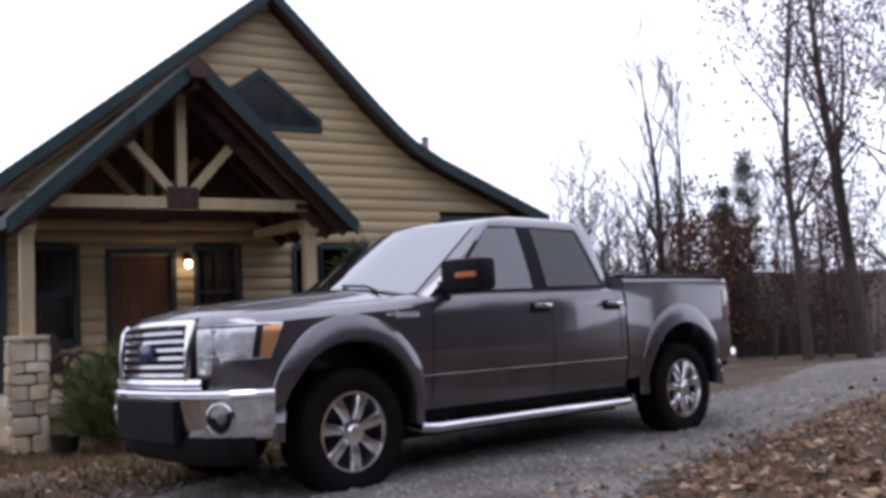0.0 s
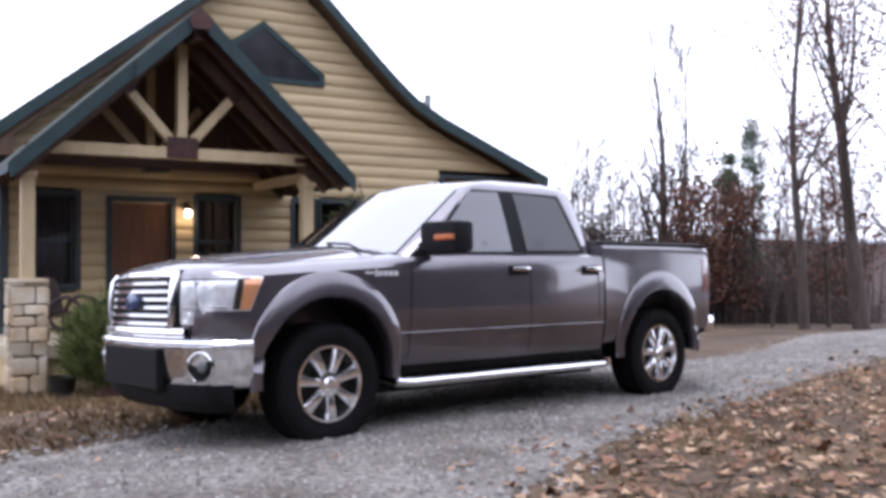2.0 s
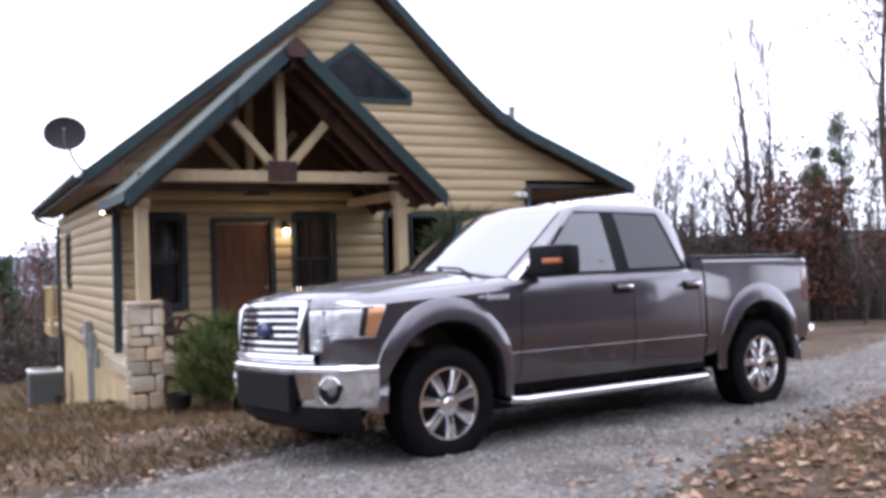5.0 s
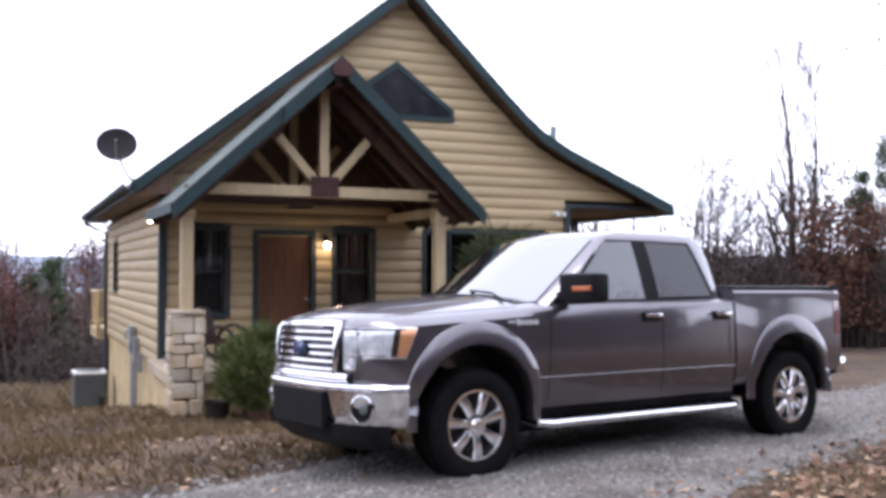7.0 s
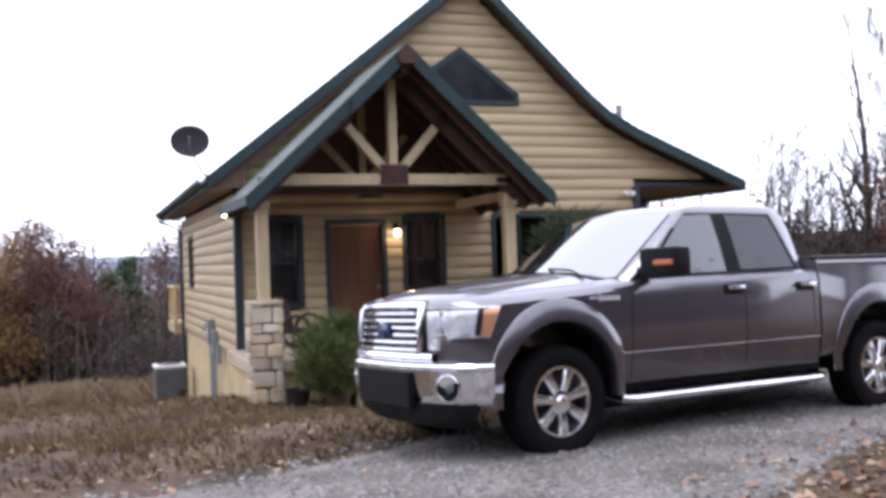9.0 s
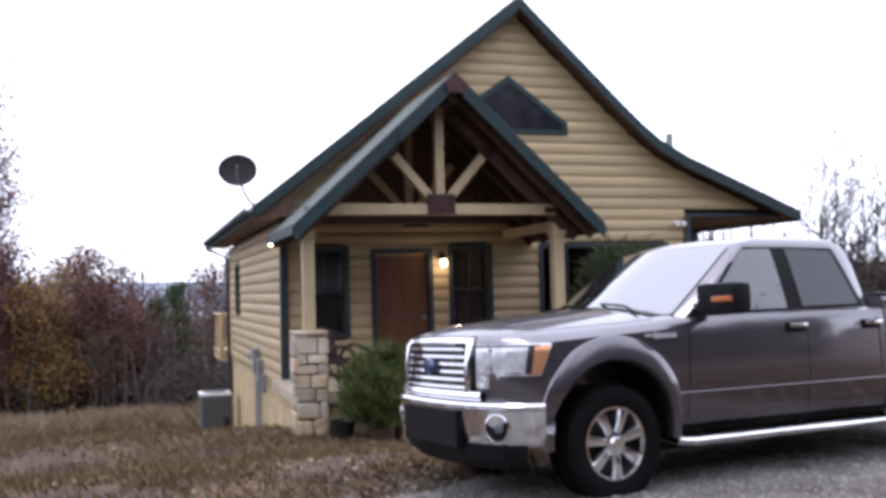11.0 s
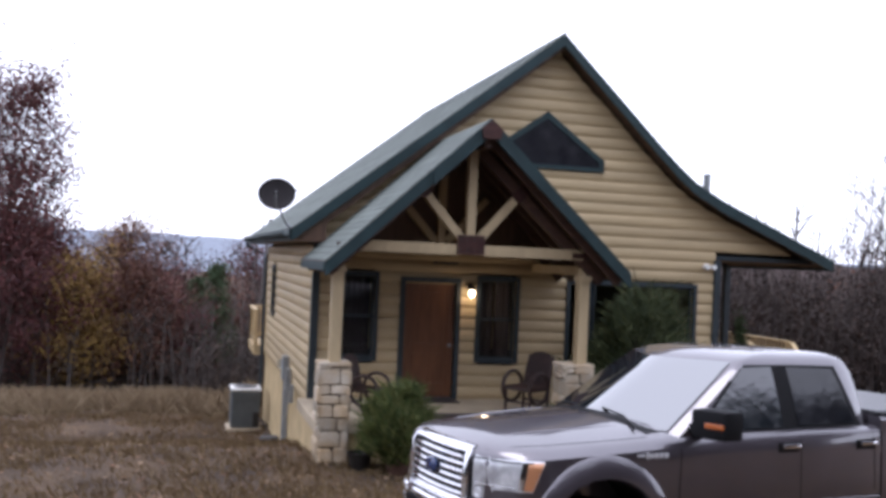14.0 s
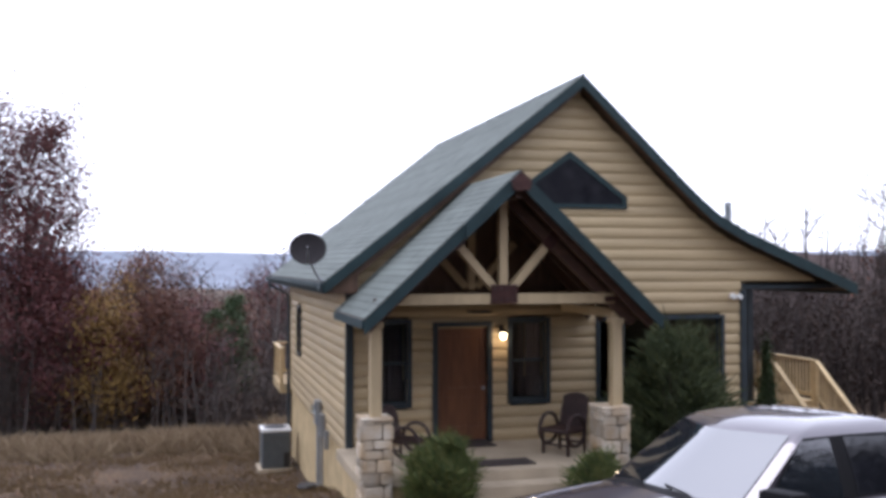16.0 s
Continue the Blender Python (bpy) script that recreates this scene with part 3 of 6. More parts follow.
def build_porch_roof():
    bm = bmesh.new()
    prof = [(PCX - HALF, EAVEZ), (PCX, PEAKZ), (PCX + HALF, EAVEZ)]
    roof_sheet(bm, prof, PY, -0.04, 0.10)
    roof = tagged(link("roof_porch", bm, SOFFIT), "steep green-grey shingled porch roof with dark green rake boards", "roof", kind="structure")
    for s in (-1, 1):
        shingle_rows(roof, (PCX + s * HALF, EAVEZ), (PCX, PEAKZ), PY - 0.03, -0.045, 22)
    for s in (-1, 1):
        d = Vector((s * HALF, 0, EAVEZ - PEAKZ))
        for f0, f1, y, lo, hi in ((0.0, 0.36, -0.075, 0.0, 0.25), (0.36, 1.0, -0.035, 0.012, 0.225)):
            bm = bmesh.new()
            a, b = Vector((PCX, PY + y, PEAKZ)) + d * f0, Vector((PCX, PY + y, PEAKZ)) + d * f1
            dn = Vector((0, 0, -1))
            slab(bm, [a + dn * lo, b + dn * lo, b + dn * hi, a + dn * hi], (0, 0.034, 0))
            part("rake_board", bm, TEAL, roof, "dark green fascia board")
        part("eave_board", boxes((PCX + s * (HALF + 0.002), PCX + s * (HALF + 0.028), PY, -0.06, EAVEZ - 0.14, EAVEZ - 0.01)), TEAL, roof)
    bm = bmesh.new()
    slab(bm, [(PCX - 0.17, PY - 0.115, PEAKZ - 0.16), (PCX, PY - 0.115, PEAKZ - 0.02), (PCX + 0.17, PY - 0.115, PEAKZ - 0.16), (PCX + 0.13, PY - 0.115, PEAKZ - 0.31), (PCX - 0.13, PY - 0.115, PEAKZ - 0.31)], (0, 0.035, 0))
    part("ridge_plate", bm, PLATE, roof, "brown steel plate at the gable peak")
    # exposed rafters and ridge beam
    part("ridge_beam", boxes((PCX - 0.06, PCX + 0.06, PY + 0.05, -0.06, PEAKZ - 0.42, PEAKZ - 0.13)), BROWN, roof)
    for y in (-2.62, -2.0, -1.4, -0.8, -0.2):
        for s in (-1, 1):
            part("rafter", bar((PCX + s * 0.05, y, PEAKZ - 0.24), (PCX + s * (HALF - 0.08), y, EAVEZ - 0.16), 0.09, 0.14), BROWN, roof)
    return roof


build_porch_roof()
BEAMY = -2.28


def build_truss():
    t = thing("porch_truss", "cream painted timber truss with dark steel plates", "truss", group="")
    part("tie_beam", bar((-1.88, BEAMY, 2.80), (1.90, BEAMY, 2.80), 0.15, 0.17), CREAM, t)
    part("king_post", bar((0.0, BEAMY, 2.88), (0.0, BEAMY, 4.42), 0.14, 0.15, up=(0, 1, 0)), CREAM, t)
    for s in (-1, 1):
        part("brace", bar((s * 0.10, BEAMY, 2.92), (s * 0.80, BEAMY, 3.72), 0.13, 0.13, up=(0, 1, 0)), CREAM, t)
        part("brace_plate", bar((s * 0.70, BEAMY - 0.075, 3.62), (s * 0.88, BEAMY - 0.075, 3.82), 0.19, 0.014, up=(0, 1, 0), bevel=0), PLATE, t)
        part("top_chord", bar((s * 0.04, BEAMY, PEAKZ - 0.36), (s * 2.22, BEAMY, EAVEZ - 0.20 + 0.06), 0.13, 0.17), BROWN, t)
    pl = part("gusset_plate", boxes((-0.22, 0.22, BEAMY - 0.10, BEAMY - 0.078, 2.73, 3.03), bevel=0.004), PLATE, t, "dark brown steel gusset plate with bolts")
    for i in range(4):
        for z in (2.80, 2.96):
            bm = bmesh.new()
            lathe(bm, [(0.0, -0.014), (0.012, -0.012), (0.014, 0.0)], 8, "y", (-0.16 + i * 0.107, BEAMY - 0.10, z))
            part("bolt", bm, BLACKM, pl)
    for s, x in ((-1, -2.05), (1, 1.95)):
        part("side_beam", bar((x, BEAMY - 0.02, 2.55), (x, -0.08, 2.55), 0.13, 0.15), CREAM, t)
        part("end_plate", boxes((x - s * 0.10 - 0.14, x - s * 0.10 + 0.14, BEAMY - 0.10, BEAMY - 0.078, 2.75, 2.83), bevel=0.003), PLATE, t)
    # second truss against the wall
    for s in (-1, 1):
        part("rear_brace", bar((s * 0.10, -0.55, 2.95), (s * 0.80, -0.55, 3.72), 0.12, 0.12, up=(0, 1, 0)), CREAM, t)
    part("rear_post", bar((0.0, -0.55, 2.9), (0.0, -0.55, 4.40), 0.13, 0.13, up=(0, 1, 0)), CREAM, t)
    part("rear_tie", bar((-1.85, -0.55, 2.80), (1.85, -0.55, 2.80), 0.12, 0.16), BROWN, t)


build_truss()
bm = bmesh.new()
slab(bm, [(-1.98, -0.46, 2.76), (1.98, -0.46, 2.76), (0.02, -0.46, PEAKZ - 0.13)], (0, 0.03, 0))
tagged(link("porch_gable_lining", bm, SOFFIT), "dark brown board lining behind the porch truss", "panelling", kind="structure")
tagged(link("porch_ceiling_light", boxes((-0.42, -0.08, -2.0, -1.7, 2.56, 2.60), bevel=0.01), BLACKM), "flat dark light fixture below the tie beam", "light")


def stone_pier(name, cx, cy, half, z0, z1, seed):
    rnd = random.Random(seed)
    p = thing(name, "square pier of coursed tan, white and ochre stones", "pier", group="stone piers", kind="structure")
    part("core", boxes((cx - half + 0.03, cx + half - 0.03, cy - half + 0.03, cy + half - 0.03, z0, z1 - 0.05)), MORTAR, p)
    part("cap", boxes((cx - half - 0.02, cx + half + 0.02, cy - half - 0.02, cy + half + 0.02, z1 - 0.05, z1), bevel=0.012), STONE, p)
    for side in range(4):
        rot = Matrix.Rotation(side * math.pi / 2, 4, "Z")
        z = z0
        while z < z1 - 0.08:
            h = min(rnd.uniform(0.11, 0.27), z1 - 0.055 - z)
            x = -half
            while x < half - 0.03:
                w = rnd.uniform(0.15, 0.34)
                if half - (x + w) < 0.09:
                    w = half - x
                bm = bmesh.new()
                g = 0.009
                d = rnd.uniform(0.008, 0.026)
                j0, j1 = rnd.uniform(-0.008, 0.008), rnd.uniform(-0.008, 0.008)
                a, b, c, e = x + g, x + w - g, max(z0, z + g + j0), min(z1 - 0.052, z + h - g + j1)
                k = [rnd.uniform(0.04, 0.34) for _ in range(4)]
                ow, oh = (b - a) * 0.5, (e - c) * 0.5
                out = [(a + ow * k[0], c), (b - ow * k[1], c), (b, c + oh * k[1]), (b, e - oh * k[2]), (b - ow * k[2], e), (a + ow * k[3], e), (a, e - oh * k[3]), (a, c + oh * k[0])]
                mx, mz = (a + b) / 2, (c + e) / 2
                r0 = [bm.verts.new((px, -half + 0.04, pz)) for px, pz in out]
                r1 = [bm.verts.new((px, -half - d * 0.5, pz)) for px, pz in out]
                r2 = [bm.verts.new((mx + (px - mx) * 0.84, -half - d - rnd.uniform(0, 0.01), mz + (pz - mz) * 0.84)) for px, pz in out]
                for q, s in ((r0, r1), (r1, r2)):
                    for i in range(8):
                        bm.faces.new((q[i], q[(i + 1) % 8], s[(i + 1) % 8], s[i]))
                bm.faces.new(r2)
                bm.transform(Matrix.Translation((cx, cy, 0)) @ rot)
                part("stone", bm, STONE, p)
                x += w
            z += h
    return p


stone_pier("stone_pier", -2.04, -2.22, 0.225, -0.62, 1.03, 3)
stone_pier("stone_pier", 1.86, -2.22, 0.24, -0.55, 1.06, 8)
for x in (-2.04, 1.94):
    c = thing("porch_post", "square cream painted post on a stone pier", "post", group="porch posts")
    part("shaft", boxes((x - 0.085, x + 0.085, BEAMY - 0.085, BEAMY + 0.085, 1.06 if x > 0 else 1.03, 2.47), bevel=0.008), CREAM, c)
    part("capital", boxes((x - 0.11, x + 0.11, BEAMY - 0.108, BEAMY + 0.108, 2.38, 2.468), bevel=0.008), CREAM, c)

porch = tagged(link("porch_floor", boxes((-2.30, 2.20, -2.40, -0.045, -0.03, FLOOR), bevel=0.01), CONCRETE), "pale concrete porch floor", "floor", kind="structure")
tagged(link("porch_base", boxes((-2.22, 2.12, -2.30, -0.045, -0.9, -0.035)), STUCCO), "tan parged porch base", "foundation", kind="structure")
tagged(link("porch_step", boxes((-0.9, 1.0, -2.78, -2.41, -0.7, -0.02), bevel=0.01), CONCRETE), "concrete step before the porch", "step", kind="structure")
tagged(link("porch_step", boxes((-0.9, 1.0, -3.14, -2.79, -0.8, -0.20), bevel=0.01), CONCRETE), "concrete step before the porch", "step", kind="structure")
tagged(link("door_mat", boxes((-0.42, 0.48, -0.55, -0.10, FLOOR + 0.001, FLOOR + 0.02), bevel=0.006), RUBBERMAT), "dark mat lying at the front door", "mat")
tagged(link("door_mat", boxes((-0.50, 0.62, -2.15, -1.65, FLOOR + 0.001, FLOOR + 0.016), bevel=0.005), RUBBERMAT), "dark mat lying on the porch edge", "mat")


def rustic_chair(m):
    c = thing("porch_chair", "dark rustic bentwood armchair on the porch", "chair", m, group="porch chairs")
    for x in (-0.27, 0.27):
        bm = bmesh.new()
        tube(bm, [(x, -0.26, 0.0), (x, -0.27, 0.42)], 0.028, 8)
        part("leg", bm, LOGWOOD, c, smooth=True)
        bm = bmesh.new()
        tube(bm, [(x, 0.24, 0.0), (x, 0.25, 0.42), (x * 0.96, 0.33, 0.80), (x * 0.85, 0.38, 0.98)], 0.028, 8)
        part("leg", bm, LOGWOOD, c, smooth=True)
        bm = bmesh.new()
        tube(bm, [(x * 1.1, -0.06 - 0.27 * math.cos(k * 0.3142), 0.43 + 0.27 * math.sin(k * 0.3142)) for k in range(21)], 0.034, 8)
        part("armrest", bm, LOGWOOD, c, smooth=True)
    for k in range(7):
        y = -0.27 + k * 0.085
        bm = bmesh.new()
        tube(bm, [(-0.29, y, 0.42), (0.29, y, 0.42)], 0.042, 8)
        part("seat_slat", bm, LOGWOOD, c, smooth=True)
    for k in range(7):
        x = -0.23 + k * 0.077
        bm = bmesh.new()
        tube(bm, [(x, 0.26, 0.44), (x, 0.33, 0.78), (x, 0.39, 1.02 - 0.9 * x * x)], 0.037, 8)
        part("back_slat", bm, LOGWOOD, c, smooth=True)
    bm = bmesh.new()
    tube(bm, [(-0.27, 0.37, 0.93), (-0.15, 0.40, 1.0), (0, 0.41, 1.02), (0.15, 0.40, 1.0), (0.27, 0.37, 0.93)], 0.028, 8)
    part("top_rail", bm, LOGWOOD, c, smooth=True)
    for y in (-0.265, 0.245):
        bm = bmesh.new()
        tube(bm, [(-0.27, y, 0.18), (0.27, y, 0.18)], 0.02, 8)
        part("stretcher", bm, LOGWOOD, c, smooth=True)
    return c


chair = rustic_chair(pose(1.40, -1.40, FLOOR, 0, 0, -58) @ Matrix.Scale(0.95, 4))
copy_thing(chair, pose(-1.36, -1.50, FLOOR, 0, 0, 55) @ Matrix.Scale(0.92, 4))


# ---- things along the side wall ----
def satellite_dish():
    d = thing("satellite_dish", "dark satellite dish on a mast at the eave", "satellite dish", pose(-2.62, -0.20, 3.03))
    bm = bmesh.new()
    tube(bm, [(0.06, 0, 0.02), (-0.02, 0, 0.10), (-0.10, 0, 0.24), (-0.16, 0.0, 0.42)], 0.022, 10)
    part("mast", bm, METALGREY, d, smooth=True)
    part("foot", boxes((0.0, 0.16, -0.07, 0.07, 0.03, 0.055), bevel=0.005), METALGREY, d)
    m = Matrix.Translation((-0.20, -0.06, 0.56)) @ Matrix.Rotation(radians(-8), 4, "Z") @ Matrix.Rotation(radians(70), 4, "X")
    bm = bmesh.new()
    lathe(bm, [(0.0, 0.0)] + [(0.29 * k / 6, 0.07 * (k / 6) ** 2) for k in range(1, 7)] + [(0.295, 0.082), (0.285, 0.082)] + [(0.28 * k / 6, 0.012 + 0.066 * (k / 6) ** 2) for k in range(5, -1, -1)], 28)
    for v in bm.verts:
        v.co.x *= 1.08
    bm.transform(m)
    part("reflector", bm, DISHGREY, d, smooth=True)
    bm = bmesh.new()
    tube(bm, [m @ Vector((0, -0.27, 0.03)), m @ Vector((0, -0.22, 0.26)), m @ Vector((0, -0.10, 0.40))], 0.013, 8)
    part("feed_arm", bm, METALGREY, d, smooth=True)
    bm = bmesh.new()
    tube(bm, [m @ Vector((0, -0.12, 0.38)), m @ Vector((0, -0.06, 0.33))], 0.03, 10)
    part("feed_horn", bm, DISHGREY, d, smooth=True)
    bm = bmesh.new()
    tube(bm, [(-0.16, 0, 0.42), m @ Vector((0, 0, -0.01))], 0.035, 8)
    part("bracket", bm, METALGREY, d, smooth=True)


satellite_dish()


def air_conditioner():
    zg = ground_z(-2.62, 8.2)
    a = thing("air_conditioner", "grey outdoor air conditioning unit on a slab", "air conditioner", pose(-2.62, 8.2, zg) @ Matrix.Diagonal((0.95, 0.95, 1.2, 1)))
    part("slab", boxes((-0.48, 0.48, -0.48, 0.48, -0.06, 0.07), bevel=0.01), CONCRETE, a)
    part("cabinet", boxes((-0.37, 0.37, -0.37, 0.37, 0.072, 0.84), bevel=0.035), ACGREY, a)
    part("top_cover", boxes((-0.40, 0.40, -0.40, 0.40, 0.842, 0.90), bevel=0.02), WHITEP, a, "pale top cover")
    for k in range(17):
        z = 0.13 + k * 0.04
        part("louvre", boxes((-0.31, 0.31, -0.380, -0.371, z, z + 0.016)), ACGREY, a)
        part("louvre", boxes((-0.380, -0.371, -0.31, 0.31, z, z + 0.016)), ACGREY, a)
    bm = bmesh.new()
    lathe(bm, [(0.06, 0.905), (0.30, 0.905), (0.30, 0.92), (0.06, 0.92), (0.06, 0.905)], 20)
    part("fan_guard", bm, BLACKM, a)
    part("service_panel", boxes((0.20, 0.36, -0.384, -0.373, 0.10, 0.40), bevel=0.003), BLACKM, a)


air_conditioner()


def electric_meter():
    e = thing("electric_meter", "grey electric meter box with conduits on the side wall", "electric meter")
    x = X0 - 0.036
    part("box", boxes((x - 0.12, x, 3.25, 3.60, 0.0, 0.50), bevel=0.012), METALGREY, e)
    bm = bmesh.new()
    lathe(bm, [(0.0, -0.2), (0.07, -0.2), (0.085, -0.17), (0.085, -0.12)], 16, "x", (x, 3.42, 0.33))
    part("meter_glass", bm, GLASSDARK, e, smooth=True)
    part("disconnect", boxes((x - 0.10, x, 2.75, 3.0, -0.15, 0.30), bevel=0.01), METALGREY, e)
    for y, z in ((3.34, 0.0), (3.52, 0.0), (2.88, -0.15)):
        bm = bmesh.new()
        tube(bm, [(x - 0.05, y, z), (x - 0.05, y, -1.3)], 0.028, 8)
        part("conduit", bm, METALGREY, e, smooth=True)
    part("disconnect", boxes((x - 0.08, x, 2.2, 2.36, -0.3, 0.05), bevel=0.01), METALGREY, e)


electric_meter()
bm = bmesh.new()
lathe(bm, [(0.0, 0.0), (0.16, 0.0), (0.20, 0.12), (0.17, 0.16), (0.0, 0.15)], 14)
tagged(link("garden_hose_pot", bm, BLACKM, smooth=True), "low dark pot standing by the foundation", "pot").matrix_basis = pose(-2.55, 2.0, ground_z(-2.55, 2.0))


# ---- decks ----
def deck(name, label, x0, x1, y0, y1, z):
    d = thing(name, label, "deck", kind="structure")
    part("joists", boxes((x0 + 0.02, x1 - 0.02, y0 + 0.02, y1 - 0.02, z - 0.26, z - 0.04)), DECKWOOD, d)
    y = y0
    while y < y1 - 0.05:
        part("board", boxes((x0, x1, y, y + 0.135, z - 0.036, z)), DECKWOOD, d)
        y += 0.142
    return d


def railing(d, p, q, z, h=0.95, slope=None, foot=1.3):
    """Rail with balusters from p to q; slope gives each end's own base height."""
    z0, z1 = slope or (z, z)
    a, b = Vector((*p, z0)), Vector((*q, z1))
    up = Vector((0, 0, 1))
    part("top_rail", bar(a + up * h, b + up * h, 0.13, 0.045), DECKWOOD, d)
    part("bottom_rail", bar(a + up * 0.12, b + up * 0.12, 0.05, 0.09), DECKWOOD, d)
    n = max(2, int((b - a).length / 0.13))
    for k in range(1, n):
        m = a.lerp(b, k / n)
        part("baluster", bar(m + up * 0.12, m + up * h, 0.035, 0.035, up=(0, 1, 0), bevel=0), DECKWOOD, d)
    for m in (a, b):
        part("post", bar(m - up * foot, m + up * (h + 0.01), 0.09, 0.09, up=(0, 1, 0)), DECKWOOD, d)


side_deck = deck("side_deck", "new pine deck with railings and stairs under the side roof", X1 + 0.01, 9.75, 3.1, 8.4, 0.10)
railing(side_deck, (8.2, 3.15), (8.55, 3.15), 0.10)
railing(side_deck, (9.70, 3.2), (9.70, 8.3), 0.10)
for x in (8.55, 9.70):
    railing(side_deck, (x, 3.1), (x, 1.75), 0, slope=(0.10, -0.95))
for k in range(6):
    part("tread", boxes((8.60, 9.65, 2.85 - k * 0.25, 3.10 - k * 0.25, -0.07 - k * 0.18, -0.03 - k * 0.18)), DECKWOOD, side_deck)
for y in (3.3, 8.2):
    c = thing("porch_post", "dark post carrying the side porch roof", "post", group="side porch posts")
    part("shaft", boxes((8.0, 8.14, y, y + 0.14, -1.3, 2.855), bevel=0.006), NAVY, c)
back_deck = deck("back_deck", "pine deck seen past the rear corner of the house", -2.36, 3.0, BACK + 0.02, BACK + 2.2, 0.10)
railing(back_deck, (-2.30, BACK + 0.1), (-2.30, BACK + 2.15), 0.10, foot=0.25)
railing(back_deck, (-2.30, BACK + 2.15), (2.9, BACK + 2.15), 0.10, foot=0.25)
for x in (-0.6, 2.8):
    part("post", boxes((x - 0.06, x + 0.06, BACK + 2.0, BACK + 2.12, -4.2, -0.18)), DECKWOOD, back_deck)


# ---- pickup truck ----
PAINT = material("sterling_grey_car_paint", (0.088, 0.077, 0.090), 0.42, metal=0.85, var=0.06, scale=3, bump=0.02, fine=400, coat=1.0)
PAINT.node_tree.nodes["Principled BSDF"].inputs["Coat IOR"].default_value = 1.9
PAINT.node_tree.nodes["Principled BSDF"].inputs["Coat Roughness"].default_value = 0.07
CHROME = material("chrome", (0.78, 0.78, 0.80), 0.07, metal=1.0, var=0.03, bump=0.0)
SATIN = material("satin_alloy", (0.80, 0.80, 0.82), 0.17, metal=0.95, var=0.05, bump=0.02)
RUBBER = material("tyre_rubber", (0.008, 0.0075, 0.008), 0.9, var=0.2, scale=8, bump=0.2, fine=60, spec=0.08)
BLACKP = material("black_textured_plastic", (0.010, 0.010, 0.011), 0.55, var=0.15, bump=0.1, fine=200, spec=0.1)
SIDEGLASS = material("tinted_side_glass", (0.012, 0.016, 0.020), 0.03, var=0.35, scale=2.0, bump=0.10, fine=2.2, spec=0.5, coat=1.0, stretch=(0.5, 1, 2.5))
SIDEGLASS.node_tree.nodes["Principled BSDF"].inputs["Coat IOR"].default_value = 1.7
PRIVACY = material("dark_privacy_glass", (0.010, 0.011, 0.014), 0.03, var=0.35, scale=2.0, bump=0.14, fine=2.2, spec=0.6, stretch=(0.5, 1, 2.5))
CARGLASS = material("tinted_car_glass", (0.018, 0.022, 0.026), 0.02, var=0.03, bump=0.0, spec=1.0, coat=1.0)
CARGLASS.node_tree.nodes["Principled BSDF"].inputs["Coat IOR"].default_value = 2.7
AMBER = material("amber_lens", (0.42, 0.11, 0.025), 0.18, var=0.08, bump=0.0, coat=0.8)
PALEAMBER = material("pale_amber_lens", (0.66, 0.31, 0.15), 0.12, metal=0.35, var=0.12, bump=0.0, coat=0.8)
REDLENS = material("red_lens", (0.15, 0.018, 0.020), 0.15, var=0.1, bump=0.0, coat=0.8)
REFLECTOR = material("lamp_reflector", (0.80, 0.82, 0.84), 0.16, metal=0.75, var=0.15, scale=14, bump=0.25, fine=22)
CLEARLENS = material("frosted_lamp_lens", (0.84, 0.85, 0.86), 0.10, metal=0.35, var=0.2, scale=9, bump=0.35, fine=14, coat=1.0, color2=(0.42, 0.43, 0.45), contrast=1.6)
BADGE = material("pale_satin_badge", (0.62, 0.62, 0.64), 0.4, metal=0.2, var=0.05, bump=0.0)
VINYL = material("black_vinyl_cover", (0.04, 0.04, 0.043), 0.38, var=0.1, bump=0.1, fine=150)
TRUCK = thing("pickup_truck", "grey crew cab pickup truck with chrome bumper and wheels", "pickup truck", pose(-1.372, -9.075, 0.036, -1.87, 0.56, 9.6))

